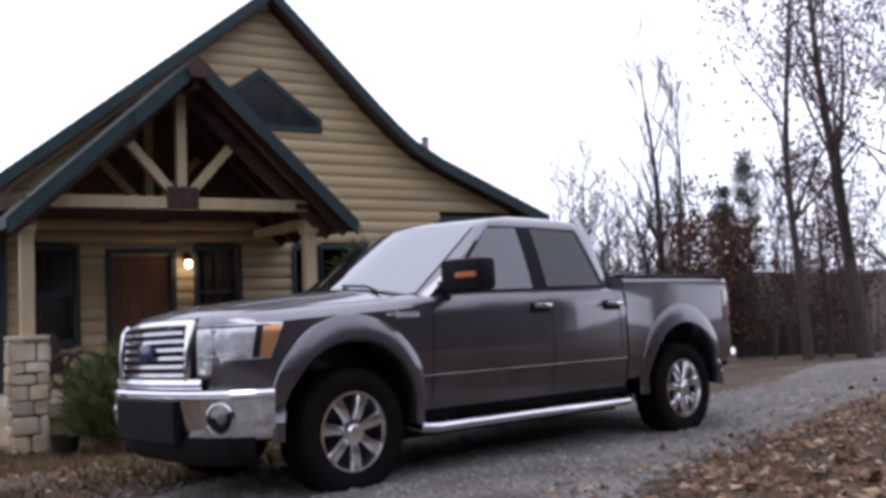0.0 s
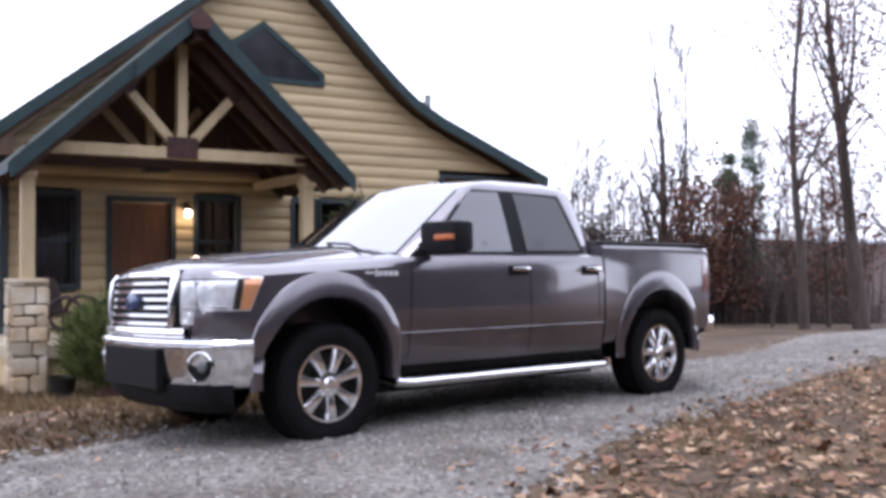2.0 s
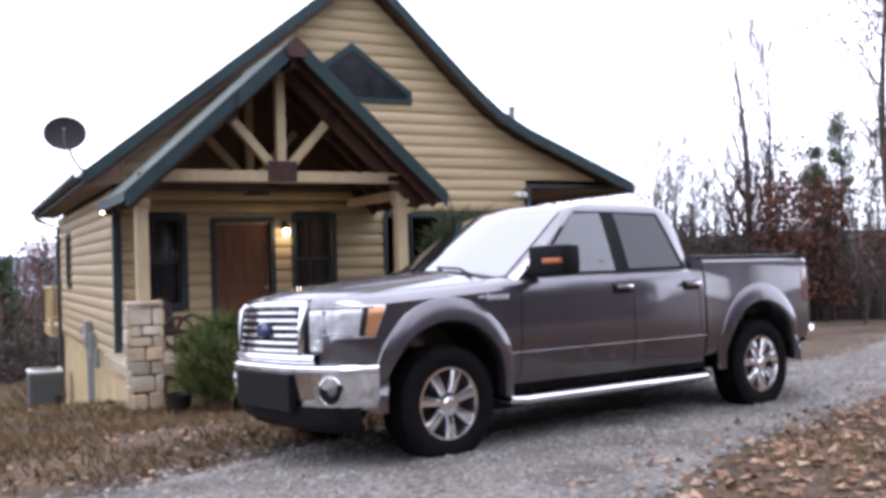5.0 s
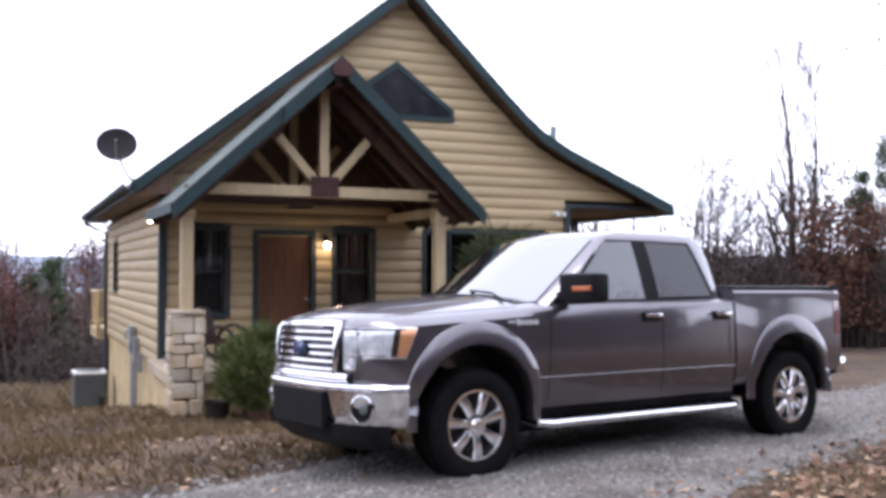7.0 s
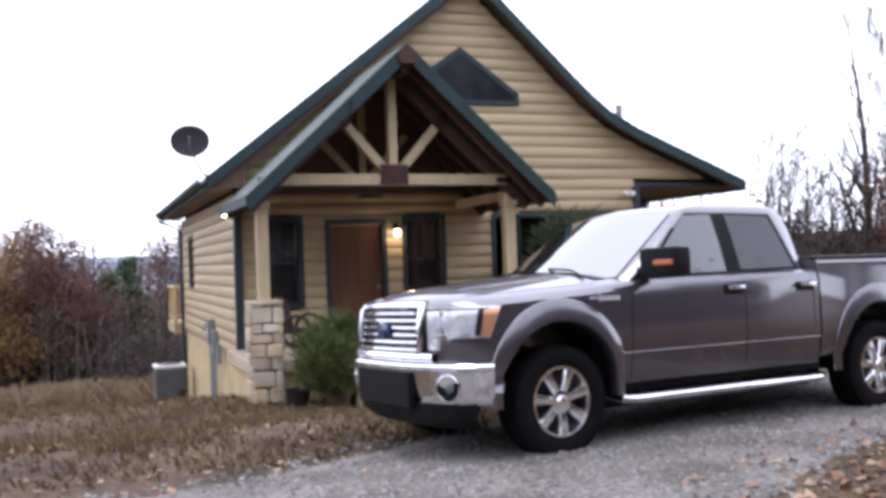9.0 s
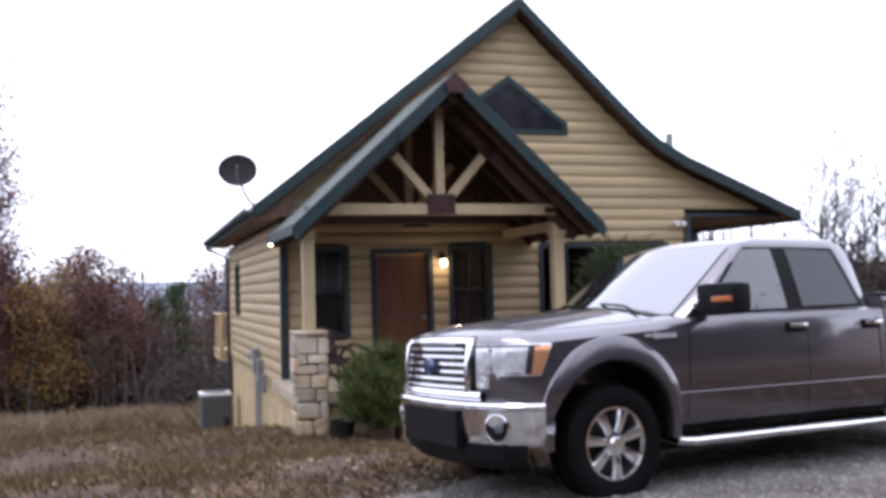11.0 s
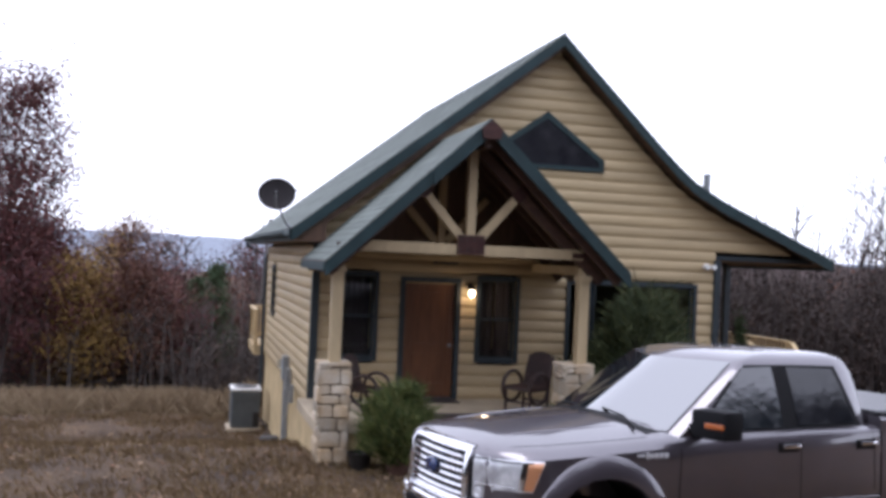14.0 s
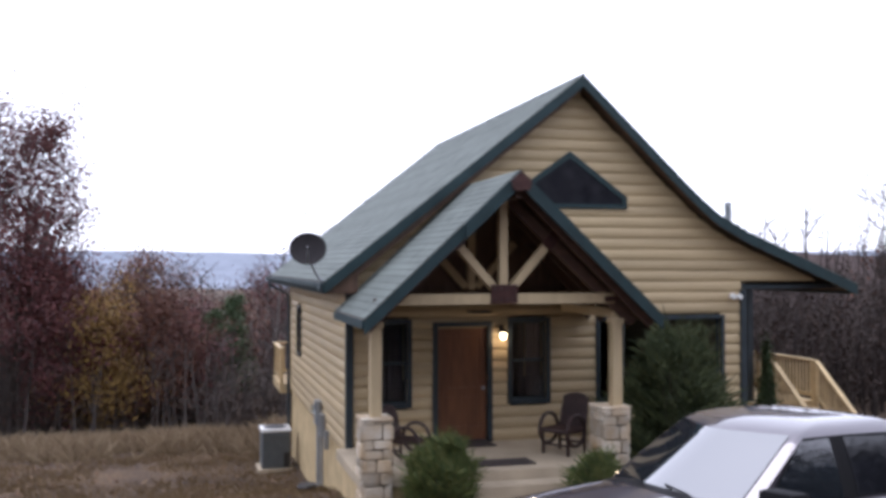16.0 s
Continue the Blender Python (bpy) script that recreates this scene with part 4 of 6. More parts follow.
# x, centre height, edge height, edge width, shoulder height, shoulder width, waist width, sill width, bottom
STATIONS = [
    (-0.87, 1.13, 1.11, 0.46, 1.05, 0.56, 0.58, 0.56, 0.74), (-0.84, 1.185, 1.15, 0.58, 1.085, 0.68, 0.70, 0.68, 0.69), (-0.76, 1.23, 1.18, 0.68, 1.11, 0.80, 0.82, 0.80, 0.64),
    (-0.62, 1.265, 1.195, 0.75, 1.125, 0.90, 0.925, 0.91, 0.60), (-0.45, 1.29, 1.205, 0.79, 1.135, 0.95, 0.975, 0.96, 0.56), (-0.20, 1.318, 1.22, 0.82, 1.15, 0.965, 0.985, 0.97, 0.54),
    (0.20, 1.352, 1.24, 0.85, 1.17, 0.975, 0.99, 0.975, 0.52), (0.45, 1.370, 1.256, 0.87, 1.185, 0.98, 0.99, 0.975, 0.49), (0.60, 1.372, 1.266, 0.89, 1.20, 0.982, 0.99, 0.977, 0.48),
    (0.80, 1.34, 1.28, 0.915, 1.22, 0.985, 0.992, 0.98, 0.48), (1.20, 1.31, 1.295, 0.93, 1.235, 0.988, 0.995, 0.982, 0.48), (2.00, 1.315, 1.303, 0.935, 1.24, 0.988, 0.995, 0.982, 0.48),
    (2.855, 1.318, 1.308, 0.935, 1.24, 0.988, 0.995, 0.982, 0.48), (2.865, 1.395, 1.395, 0.96, 1.31, 0.98, 0.99, 0.98, 0.53), (3.30, 1.395, 1.395, 0.96, 1.31, 0.982, 0.992, 0.98, 0.54),
    (4.00, 1.395, 1.395, 0.96, 1.31, 0.977, 0.99, 0.975, 0.56), (4.37, 1.395, 1.395, 0.95, 1.31, 0.965, 0.975, 0.96, 0.58), (4.52, 1.385, 1.385, 0.915, 1.30, 0.935, 0.945, 0.935, 0.60)]


def half_profile(st):
    x, zt, ze, wt, zs, ws, wm, wb, zb = st
    zc = 0.715
    return [(0.0, zt), (wt * 0.35, zt - (zt - ze) * 0.10), (wt * 0.72, zt - (zt - ze) * 0.46), (wt, ze), ((wt + ws) / 2 + 0.012, (ze + zs) / 2 + 0.008), (ws, zs), (ws + 0.008, zs - 0.10), (wm, 0.90 if zb < 0.66 else (zs + zb) / 2),
            (wm, max(zc + 0.03, zb + 0.06)), (wb, max(zc - 0.005, zb + 0.04)), (wb - 0.012, max(0.60, zb + 0.02)), (wb - 0.05, zb), (0.0, zb)]


def bonnet_z(x, y):
    """Height of the bonnet's upper side."""
    for a, b in zip(STATIONS, STATIONS[1:]):
        if x <= b[0]:
            break
    f = min(1, max(0, (x - a[0]) / (b[0] - a[0])))
    pr = [(p[0] + (q[0] - p[0]) * f, p[1] + (q[1] - p[1]) * f) for p, q in zip(half_profile(a), half_profile(b))][:6]
    for (y0, z0), (y1, z1) in zip(pr, pr[1:]):
        if y0 <= abs(y) <= y1:
            return z0 + (z1 - z0) * (abs(y) - y0) / (y1 - y0)
    return pr[-1][1]


def body_side(x, z):
    """Half width of the body at a place on its flank."""
    for a, b in zip(STATIONS, STATIONS[1:]):
        if x <= b[0]:
            break
    f = min(1, max(0, (x - a[0]) / (b[0] - a[0])))
    pr = [(p[0] + (q[0] - p[0]) * f, p[1] + (q[1] - p[1]) * f) for p, q in zip(half_profile(a), half_profile(b))]
    for (y0, z0), (y1, z1) in zip(pr[3:], pr[4:]):
        if z0 >= z >= z1:
            return y0 + (y1 - y0) * ((z0 - z) / (z0 - z1) if z0 > z1 else 0)
    return pr[7][0]


def truck_body():
    bm = bmesh.new()
    rings = []
    for st in STATIONS:
        h = half_profile(st)
        loop = [(st[0], -y, z) for y, z in h] + [(st[0], y, z) for y, z in h[-2:0:-1]]
        rings.append([bm.verts.new(p) for p in loop])
    n = len(rings[0])
    for a, b in zip(rings, rings[1:]):
        for i in range(n):
            bm.faces.new((a[i], a[(i + 1) % n], b[(i + 1) % n], b[i]))
    bm.faces.new(rings[0])
    bm.faces.new(rings[-1][::-1])
    ob = part("body", bm, PAINT, TRUCK, "metallic grey painted body", smooth=True)
    cutters = []
    for cx, r in ((0.0, 0.54), (3.67, 0.53)):
        for s in (-1, 1):
            bm = bmesh.new()
            rr = lathe(bm, [(r, s * 0.52), (r, s * 1.2)], 48, "y", (cx, 0, 0.455))
            bm.faces.new(rr[0])
            bm.faces.new(rr[1])
            box_below = link("cutter", bm, PAINT)
            cutters.append(box_below)
            mod = ob.modifiers.new("well", "BOOLEAN")
            mod.operation, mod.object, mod.solver = "DIFFERENCE", box_below, "EXACT"
            box_below.parent, box_below.matrix_parent_inverse = TRUCK, Matrix()
    bpy.context.view_layer.update()
    dg = bpy.context.evaluated_depsgraph_get()
    me = bpy.data.meshes.new_from_object(ob.evaluated_get(dg))
    ob.modifiers.clear()
    old = ob.data
    ob.data = me
    bpy.data.meshes.remove(old)
    for c in cutters:
        bpy.data.meshes.remove(c.data)
    me.polygons.foreach_set("use_smooth", [True] * len(me.polygons))
    me.set_sharp_from_angle(angle=radians(32))
    return ob


BODY = truck_body()
for cx in (0.0, 3.67):
    for s in (-1, 1):
        # arch lip, standing proud of the flank and easing into it
        bm = bmesh.new()
        rows = []
        for k in range(33):
            a = radians(-6 + 192 * k / 32)
            row = []
            for r, o in ((0.522, -0.06), (0.528, 0.020), (0.542, 0.036), (0.61, 0.036), (0.685, 0.016), (0.70, 0.010), (0.708, -0.004)):
                r = r if r < 0.55 else 0.542 + (r - 0.542) * (0.40 + 0.60 * max(0.0, math.sin(a)))
                x, z = cx + r * math.cos(a), 0.455 + r * math.sin(a)
                row.append(bm.verts.new((x, s * (body_side(min(max(x, -0.5), 4.40), min(1.14, max(z, 0.56))) + o), z)))
            rows.append(row)
        for a, b in zip(rows, rows[1:]):
            for i in range(6):
                bm.faces.new((a[i], a[i + 1], b[i + 1], b[i]))
        part("wheel_arch", bm, PAINT, TRUCK, smooth=True)
        bm = bmesh.new()
        rr = []
        for k in range(25):
            a = radians(-5 + 190 * k / 24)
            rr.append([bm.verts.new((cx + 0.534 * math.cos(a), s * y, 0.455 + 0.534 * math.sin(a))) for y in (0.50, 0.93)])
        for a, b in zip(rr, rr[1:]):
            bm.faces.new((a[0], a[1], b[1], b[0]))
        part("wheel_well", bm, BLACKP, TRUCK, "black wheel well liner")

# cab above the waistline: z, windscreen foot, back, half width
LEVELS = [(1.22, 0.50, 2.85, 0.935), (1.31, 0.61, 2.85, 0.925), (1.47, 0.83, 2.835, 0.885), (1.63, 1.05, 2.815, 0.84), (1.77, 1.245, 2.785, 0.795), (1.845, 1.36, 2.75, 0.765), (1.888, 1.50, 2.69, 0.72), (1.918, 1.69, 2.59, 0.63), (1.928, 1.88, 2.47, 0.44)]


def cab_level(z):
    for a, b in zip(LEVELS, LEVELS[1:]):
        if z <= b[0]:
            f = (z - a[0]) / (b[0] - a[0])
            return [p + (q - p) * f for p, q in zip(a, b)]
    return LEVELS[-1]


def cab_ring(z):
    _, xf, xr, w = cab_level(z)
    half = [(xf - 0.15, 0), (xf - 0.128, w * 0.15), (xf - 0.080, w * 0.35), (xf + 0.020, w * 0.65), (xf + 0.088, w * 0.86), (xf + 0.118, w * 0.95), (xf + 0.16, w), (xr - 0.30, w), (xr - 0.10, w * 0.975), (xr - 0.02, w * 0.90), (xr, w * 0.6), (xr, 0)]
    return [(x, -y, z) for x, y in half] + [(x, y, z) for x, y in half[-2:0:-1]]


def truck_cab():
    bm = bmesh.new()
    rings = [[bm.verts.new(p) for p in cab_ring(z)] for z, *_ in LEVELS]
    n = len(rings[0])
    for a, b in zip(rings, rings[1:]):
        for i in range(n):
            bm.faces.new((a[i], a[(i + 1) % n], b[(i + 1) % n], b[i]))
    bm.faces.new(rings[-1])
    bm.faces.new(rings[0][::-1])
    part("cab", bm, PAINT, TRUCK, "metallic grey cab roof and pillars", smooth=True)


truck_cab()


def flank_patch(name, corners, off, mat, s, label="", steps=8):
    """A pane or trim panel that follows the cab's flank; corners (x, z): rear foot, front foot, front head, rear head."""
    bm = bmesh.new()
    grid = []
    for j in range(steps + 1):
        row = []
        for i in range(steps + 1):
            u, v = i / steps, j / steps
            (ax, az), (bx, bz), (cx, cz), (dx, dz) = corners
            x = (ax * (1 - u) + bx * u) * (1 - v) + (dx * (1 - u) + cx * u) * v
            z = (az * (1 - u) + bz * u) * (1 - v) + (dz * (1 - u) + cz * u) * v
            _, xf, xr, w = cab_level(z)
            y = w
            d = x - xf
            for (d0, k0), (d1, k1) in (((0.088, 0.86), (0.118, 0.95)), ((0.118, 0.95), (0.16, 1.0))):
                if d0 <= d <= d1:
                    y = w * (k0 + (k1 - k0) * (d - d0) / (d1 - d0))
            row.append(bm.verts.new((x, s * (y + off), z)))
        grid.append(row)
    for a, b in zip(grid, grid[1:]):
        for i in range(steps):
            bm.faces.new((a[i], a[i + 1], b[i + 1], b[i]))
    return part(name, bm, mat, TRUCK, label, smooth=True)


for s in (-1, 1):
    flank_patch("window_trim", [(1.99, 1.30), (0.86, 1.285), (1.425, 1.818), (1.95, 1.822)], 0.003, BLACKP, s)
    flank_patch("window_trim", [(2.68, 1.315), (1.99, 1.30), (1.95, 1.822), (2.50, 1.815)], 0.003, BLACKP, s)
    flank_patch("front_door_glass", [(1.79, 1.318), (0.90, 1.305), (1.45, 1.796), (1.77, 1.806)], 0.008, SIDEGLASS, s)
    flank_patch("rear_door_glass", [(2.62, 1.338), (1.96, 1.328), (1.935, 1.806), (2.46, 1.79)], 0.008, PRIVACY, s, "dark privacy glass")


def windscreen():
    bm = bmesh.new()
    grid = []
    for j in range(11):
        z = 1.295 + 0.535 * j / 10
        _, xf, xr, w = cab_level(z)
        pts = [(xf - 0.15, 0), (xf - 0.128, w * 0.15), (xf - 0.080, w * 0.35), (xf + 0.020, w * 0.65), (xf + 0.088, w * 0.86), (xf + 0.098, w * 0.89)]
        row = [(x, -y) for x, y in pts[:0:-1]] + pts
        grid.append([bm.verts.new((x - 0.010, y, z + 0.006)) for x, y in row])
    for a, b in zip(grid, grid[1:]):
        for i in range(len(a) - 1):
            bm.faces.new((a[i], a[i + 1], b[i + 1], b[i]))
    part("windscreen", bm, CARGLASS, TRUCK, "sloping windscreen reflecting the sky", smooth=True)


windscreen()
for y in (-0.45, 0.30):
    bm = bmesh.new()
    tube(bm, [(0.44, y - 0.28, bonnet_z(0.44, y - 0.28) + 0.018), (0.53, y, bonnet_z(0.53, y) + 0.030), (0.56, y + 0.34, bonnet_z(0.56, y + 0.34) + 0.030)], 0.010, 6)
    part("wiper", bm, BLACKP, TRUCK)
bm = bmesh.new()
rows = []
for x in (0.40, 0.62):
    rows.append([bm.verts.new((x + 0.10 * (y / 0.8) ** 2, y, bonnet_z(x + 0.10 * (y / 0.8) ** 2, y) + 0.005)) for y in [k * 0.08 - 0.80 for k in range(21)]])
for i in range(20):
    bm.faces.new((rows[0][i], rows[0][i + 1], rows[1][i + 1], rows[1][i]))
part("cowl", bm, BLACKP, TRUCK, smooth=True)


def seam(pts, s, w=0.009):
    """A dark shut line along the flank."""
    bm = bmesh.new()
    for (xa, za), (xb, zb) in zip(pts, pts[1:]):
        n = max(1, int(abs(zb - za) / 0.05))
        prev = None
        for k in range(n + 1):
            x, z = xa + (xb - xa) * k / n, za + (zb - za) * k / n
            y = s * (body_side(x, z) + 0.0022)
            dx, dz = (w / 2, 0) if abs(zb - za) > abs(xb - xa) else (0, w / 2)
            cur = (bm.verts.new((x - dx, y, z - dz)), bm.verts.new((x + dx, y, z + dz)))
            if prev:
                bm.faces.new((prev[0], prev[1], cur[1], cur[0]))
            prev = cur
    part("shut_line", bm, BLACKP, TRUCK)


for s in (-1, 1):
    seam([(0.70, 1.22), (0.68, 0.78), (0.68, 0.53)], s)
    seam([(1.925, 1.26), (1.93, 0.9), (1.93, 0.53)], s)
    seam([(2.76, 1.26), (2.78, 1.0), (2.78, 0.78)], s)
    seam([(2.858, 1.27), (2.858, 0.54)], s, 0.026)
    bm = bmesh.new()
    pts = [(x, s * (body_side(x, 0.715) + 0.006), 0.715) for x in (0.58, 0.8, 1.2, 1.8, 2.4, 2.85)]
    tube(bm, pts, 0.007, 6)
    part("rocker_crease", bm, PAINT, TRUCK, smooth=True)

# bonnet: raised centre and shut lines
for s in (-1, 1):
    bm = bmesh.new()
    tube(bm, [(x, s * y, bonnet_z(x, y) - 0.006) for x, y in ((-0.78, 0.44), (-0.5, 0.48), (-0.2, 0.52), (0.1, 0.55), (0.38, 0.58))], [0.006, 0.013, 0.015, 0.014, 0.008], 8)
    part("bonnet_ridge", bm, PAINT, TRUCK, smooth=True)
    bm = bmesh.new()
    tube(bm, [(x, s * y, bonnet_z(x, y) - 0.002) for x, y in ((-0.80, 0.60), (-0.62, 0.72), (-0.4, 0.775), (-0.2, 0.80), (0.2, 0.83), (0.46, 0.85))], 0.005, 6)
    part("shut_line", bm, BLACKP, TRUCK)

# plan of the nose, from the middle to the flank
NOSE = [(-0.92, 0.0), (-0.91, 0.30), (-0.885, 0.50), (-0.845, 0.64), (-0.775, 0.785), (-0.655, 0.905), (-0.50, 0.97), (-0.34, 0.985)]


def nose_at(y_len):
    """A place on the plan curve at a length from the middle, with its outward normal."""
    run = 0.0
    for (xa, ya), (xb, yb) in zip(NOSE, NOSE[1:]):
        d = math.hypot(xb - xa, yb - ya)
        if run + d >= y_len:
            f = (y_len - run) / d
            return xa + (xb - xa) * f, ya + (yb - ya) * f, -(yb - ya) / d, (xb - xa) / d
        run += d
    return NOSE[-1][0], NOSE[-1][1], 0.0, 1.0


def nose_band(name, l0, l1, profile, mat, s, label="", steps=18, parent=None, both=False):
    """A band along the nose; profile: (outward offset, height); s the side. l may be a function of height."""
    bm = bmesh.new()
    rows = []
    for k in range(steps + 1):
        row = []
        for o, z in profile:
            a = l0(z) if callable(l0) else l0
            b = l1(z) if callable(l1) else l1
            x, y, nx, ny = nose_at(a + (b - a) * k / steps)
            row.append(bm.verts.new((x + nx * o, s * (y + ny * o), z)))
        rows.append(row)
    if both:
        mir = []
        for row in rows[:0:-1]:
            mir.append([bm.verts.new((v.co.x, -v.co.y, v.co.z)) for v in row])
        rows = mir + rows
    for a, b in zip(rows, rows[1:]):
        for i in range(len(a) - 1):
            bm.faces.new((a[i], a[i + 1], b[i + 1], b[i]))
    return part(name, bm, mat, parent or TRUCK, label, smooth=True)


BUMPER = nose_band("front_bumper", 0.0, 1.06, [(-0.08, 0.728), (0.02, 0.728), (0.062, 0.722), (0.078, 0.705), (0.074, 0.690), (0.058, 0.680), (0.070, 0.672), (0.062, 0.60), (0.048, 0.50), (0.034, 0.44), (0.012, 0.42), (-0.04, 0.415)], CHROME, -1, "wrap-around chrome bumper", 30, both=True)
nose_band("valance", 0.0, 0.95, [(-0.02, 0.72), (0.028, 0.72), (0.03, 0.60), (0.035, 0.42), (0.01, 0.32), (-0.08, 0.25)], BLACKP, -1, "black lower valance", 20, both=True)
nose_band("grille_sill", 0.0, 0.62, [(0.0, 0.80), (0.045, 0.795), (0.055, 0.765), (0.04, 0.735), (0.0, 0.73)], SATIN, -1, "silver bar below the grille", 14, both=True)
part("plate_bracket", boxes((-0.992, -0.94, -0.43, 0.43, 0.395, 0.665), bevel=0.01), BLACKP, TRUCK, "black number plate bracket")
for s in (-1, 1):
    x, y, nx, ny = nose_at(0.76)
    m = Matrix.Translation((x + nx * 0.060, s * (y + ny * 0.060), 0.555)) @ Vector((-nx, -s * ny, 0)).to_track_quat("Z", "Y").to_matrix().to_4x4()
    bm = bmesh.new()
    lathe(bm, [(0.078, 0.010), (0.092, -0.010), (0.100, -0.006), (0.100, 0.02)], 24)
    bm.transform(m)
    fog = part("fog_lamp", bm, CHROME, TRUCK, "round fog lamp in a chrome ring", smooth=True)
    bm = bmesh.new()
    rr = lathe(bm, [(0.090, -0.008), (0.080, 0.002), (0.030, 0.004)], 24)
    bm.faces.new(rr[-1])
    bm.transform(m)
    part("recess", bm, BLACKP, fog)
    bm = bmesh.new()
    lathe(bm, [(0.0, -0.026), (0.025, -0.024), (0.036, -0.014), (0.036, -0.005)], 16)
    bm.transform(m @ Matrix.Translation((s * 0.018, 0, 0)))
    part("lens", bm, ACGREY, fog, smooth=True)

# grille
GRILLE = part("grille", boxes((-0.91, -0.83, -0.46, 0.46, 0.79, 1.125)), BLACKP, TRUCK, "black grille with chrome bars")
for k in range(6):
    z = 0.822 + k * 0.0535
    bm = bmesh.new()
    for d, r in ((-0.006, 0.0095), (0.006, 0.008)):
        tube(bm, [(-0.958 + 0.045 * (abs(y) / 0.5) ** 2 + (z + d - 0.86) * 0.10, y, z + d) for y in (-0.46, -0.35, -0.2, 0, 0.2, 0.35, 0.46)], r, 8)
    part("grille_bar", bm, CHROME, GRILLE, smooth=True)
for s in (-1, 1):
    bm = bmesh.new()
    tube(bm, [(-0.915, s * 0.485, 0.79), (-0.912, s * 0.492, 0.94), (-0.890, s * 0.488, 1.10), (-0.865, s * 0.465, 1.15)], [0.026, 0.032, 0.032, 0.026], 10)
    part("grille_surround", bm, CHROME, GRILLE, smooth=True)
bm = bmesh.new()
rows = []
for x, z in ((-0.925, 1.118), (-0.935, 1.135), (-0.915, 1.158), (-0.865, 1.178), (-0.845, 1.176)):
    rows.append([bm.verts.new((x + 0.045 * (y / 0.48) ** 2, y, z + 0.008 * (1 - (y / 0.48) ** 2))) for y in (-0.48, -0.36, -0.18, 0.0, 0.18, 0.36, 0.48)])
for p, q in zip(rows, rows[1:]):
    for i in range(6):
        bm.faces.new((p[i], p[i + 1], q[i + 1], q[i]))
part("grille_header", bm, CHROME, GRILLE, "broad chrome bar over the grille", smooth=True)
bm = bmesh.new()
lathe(bm, [(0.0, -0.022), (0.05, -0.019), (0.062, -0.006), (0.062, 0.012)], 20, "x", (-0.972, 0, 0.965))
for v in bm.verts:
    v.co.y *= 1.55
part("badge", bm, material("badge_blue", (0.03, 0.05, 0.13), 0.2, bump=0.0, coat=1.0), GRILLE, "plain oval badge", smooth=True)

# headlamps: bright bowls behind a clear lens, in a dark housing
for s in (-1, 1):
    end = lambda z: 0.68 + (z - 0.815) * 1.0 if z < 0.905 else 1.05 + (z - 0.905) * 0.40
    lamp_box = nose_band("headlamp", 0.555, end, [(0.0, 0.815), (0.014, 0.82), (0.016, 0.87), (0.016, 0.904), (0.016, 0.906), (0.016, 0.99), (0.013, 1.06), (0.006, 1.105), (-0.002, 1.12), (-0.02, 1.126)], CLEARLENS, s, "large clear headlamp with amber side marker", 14)
    nose_band("lamp_edge", 0.54, 0.557, [(0.004, 0.812), (0.018, 0.82), (0.018, 1.06), (0.0, 1.122)], BLACKP, s, parent=lamp_box, steps=2)
    nose_band("lamp_edge", 0.555, lambda z: end(0.91), [(0.0, 1.118), (0.010, 1.113), (0.006, 1.104)], BLACKP, s, parent=lamp_box, steps=10)
    nose_band("side_marker", lambda z: 0.985 + (z - 0.92) * 0.16, lambda z: 1.045 + (z - 0.905) * 0.40, [(0.008, 0.912), (0.020, 0.917), (0.021, 0.99), (0.018, 1.06), (0.010, 1.105), (0.002, 1.116)], PALEAMBER, s, "amber side marker", 8, parent=lamp_box)
    nose_band("lamp_divider", lambda z: 0.945 + (z - 0.92) * 0.16, lambda z: 0.983 + (z - 0.92) * 0.16, [(0.008, 0.912), (0.021, 0.917), (0.022, 0.99), (0.016, 1.06), (0.008, 1.11)], CHROME, s, parent=lamp_box, steps=3)
    for l, z, r in ((0.62, 0.865, 0.034),):
        x, y, nx, ny = nose_at(l)
        m = Matrix.Translation((x + nx * 0.0165, s * (y + ny * 0.0165), z)) @ Vector((-nx, -s * ny, 0)).to_track_quat("Z", "Y").to_matrix().to_4x4()
        bm = bmesh.new()
        lathe(bm, [(r, -0.001), (r * 0.92, -0.004), (r * 0.80, 0.0), (r * 0.45, 0.012), (r * 0.30, 0.006), (0.0, -0.002)], 20)
        bm.transform(m)
        part("lamp_bowl", bm, REFLECTOR, lamp_box, "bright reflector bowl", smooth=True)
    nose_band("lamp_bezel", 0.58, 0.91, [(0.012, 0.922), (0.0215, 0.927), (0.0215, 0.934), (0.012, 0.939)], SATIN, s, parent=lamp_box, steps=8)


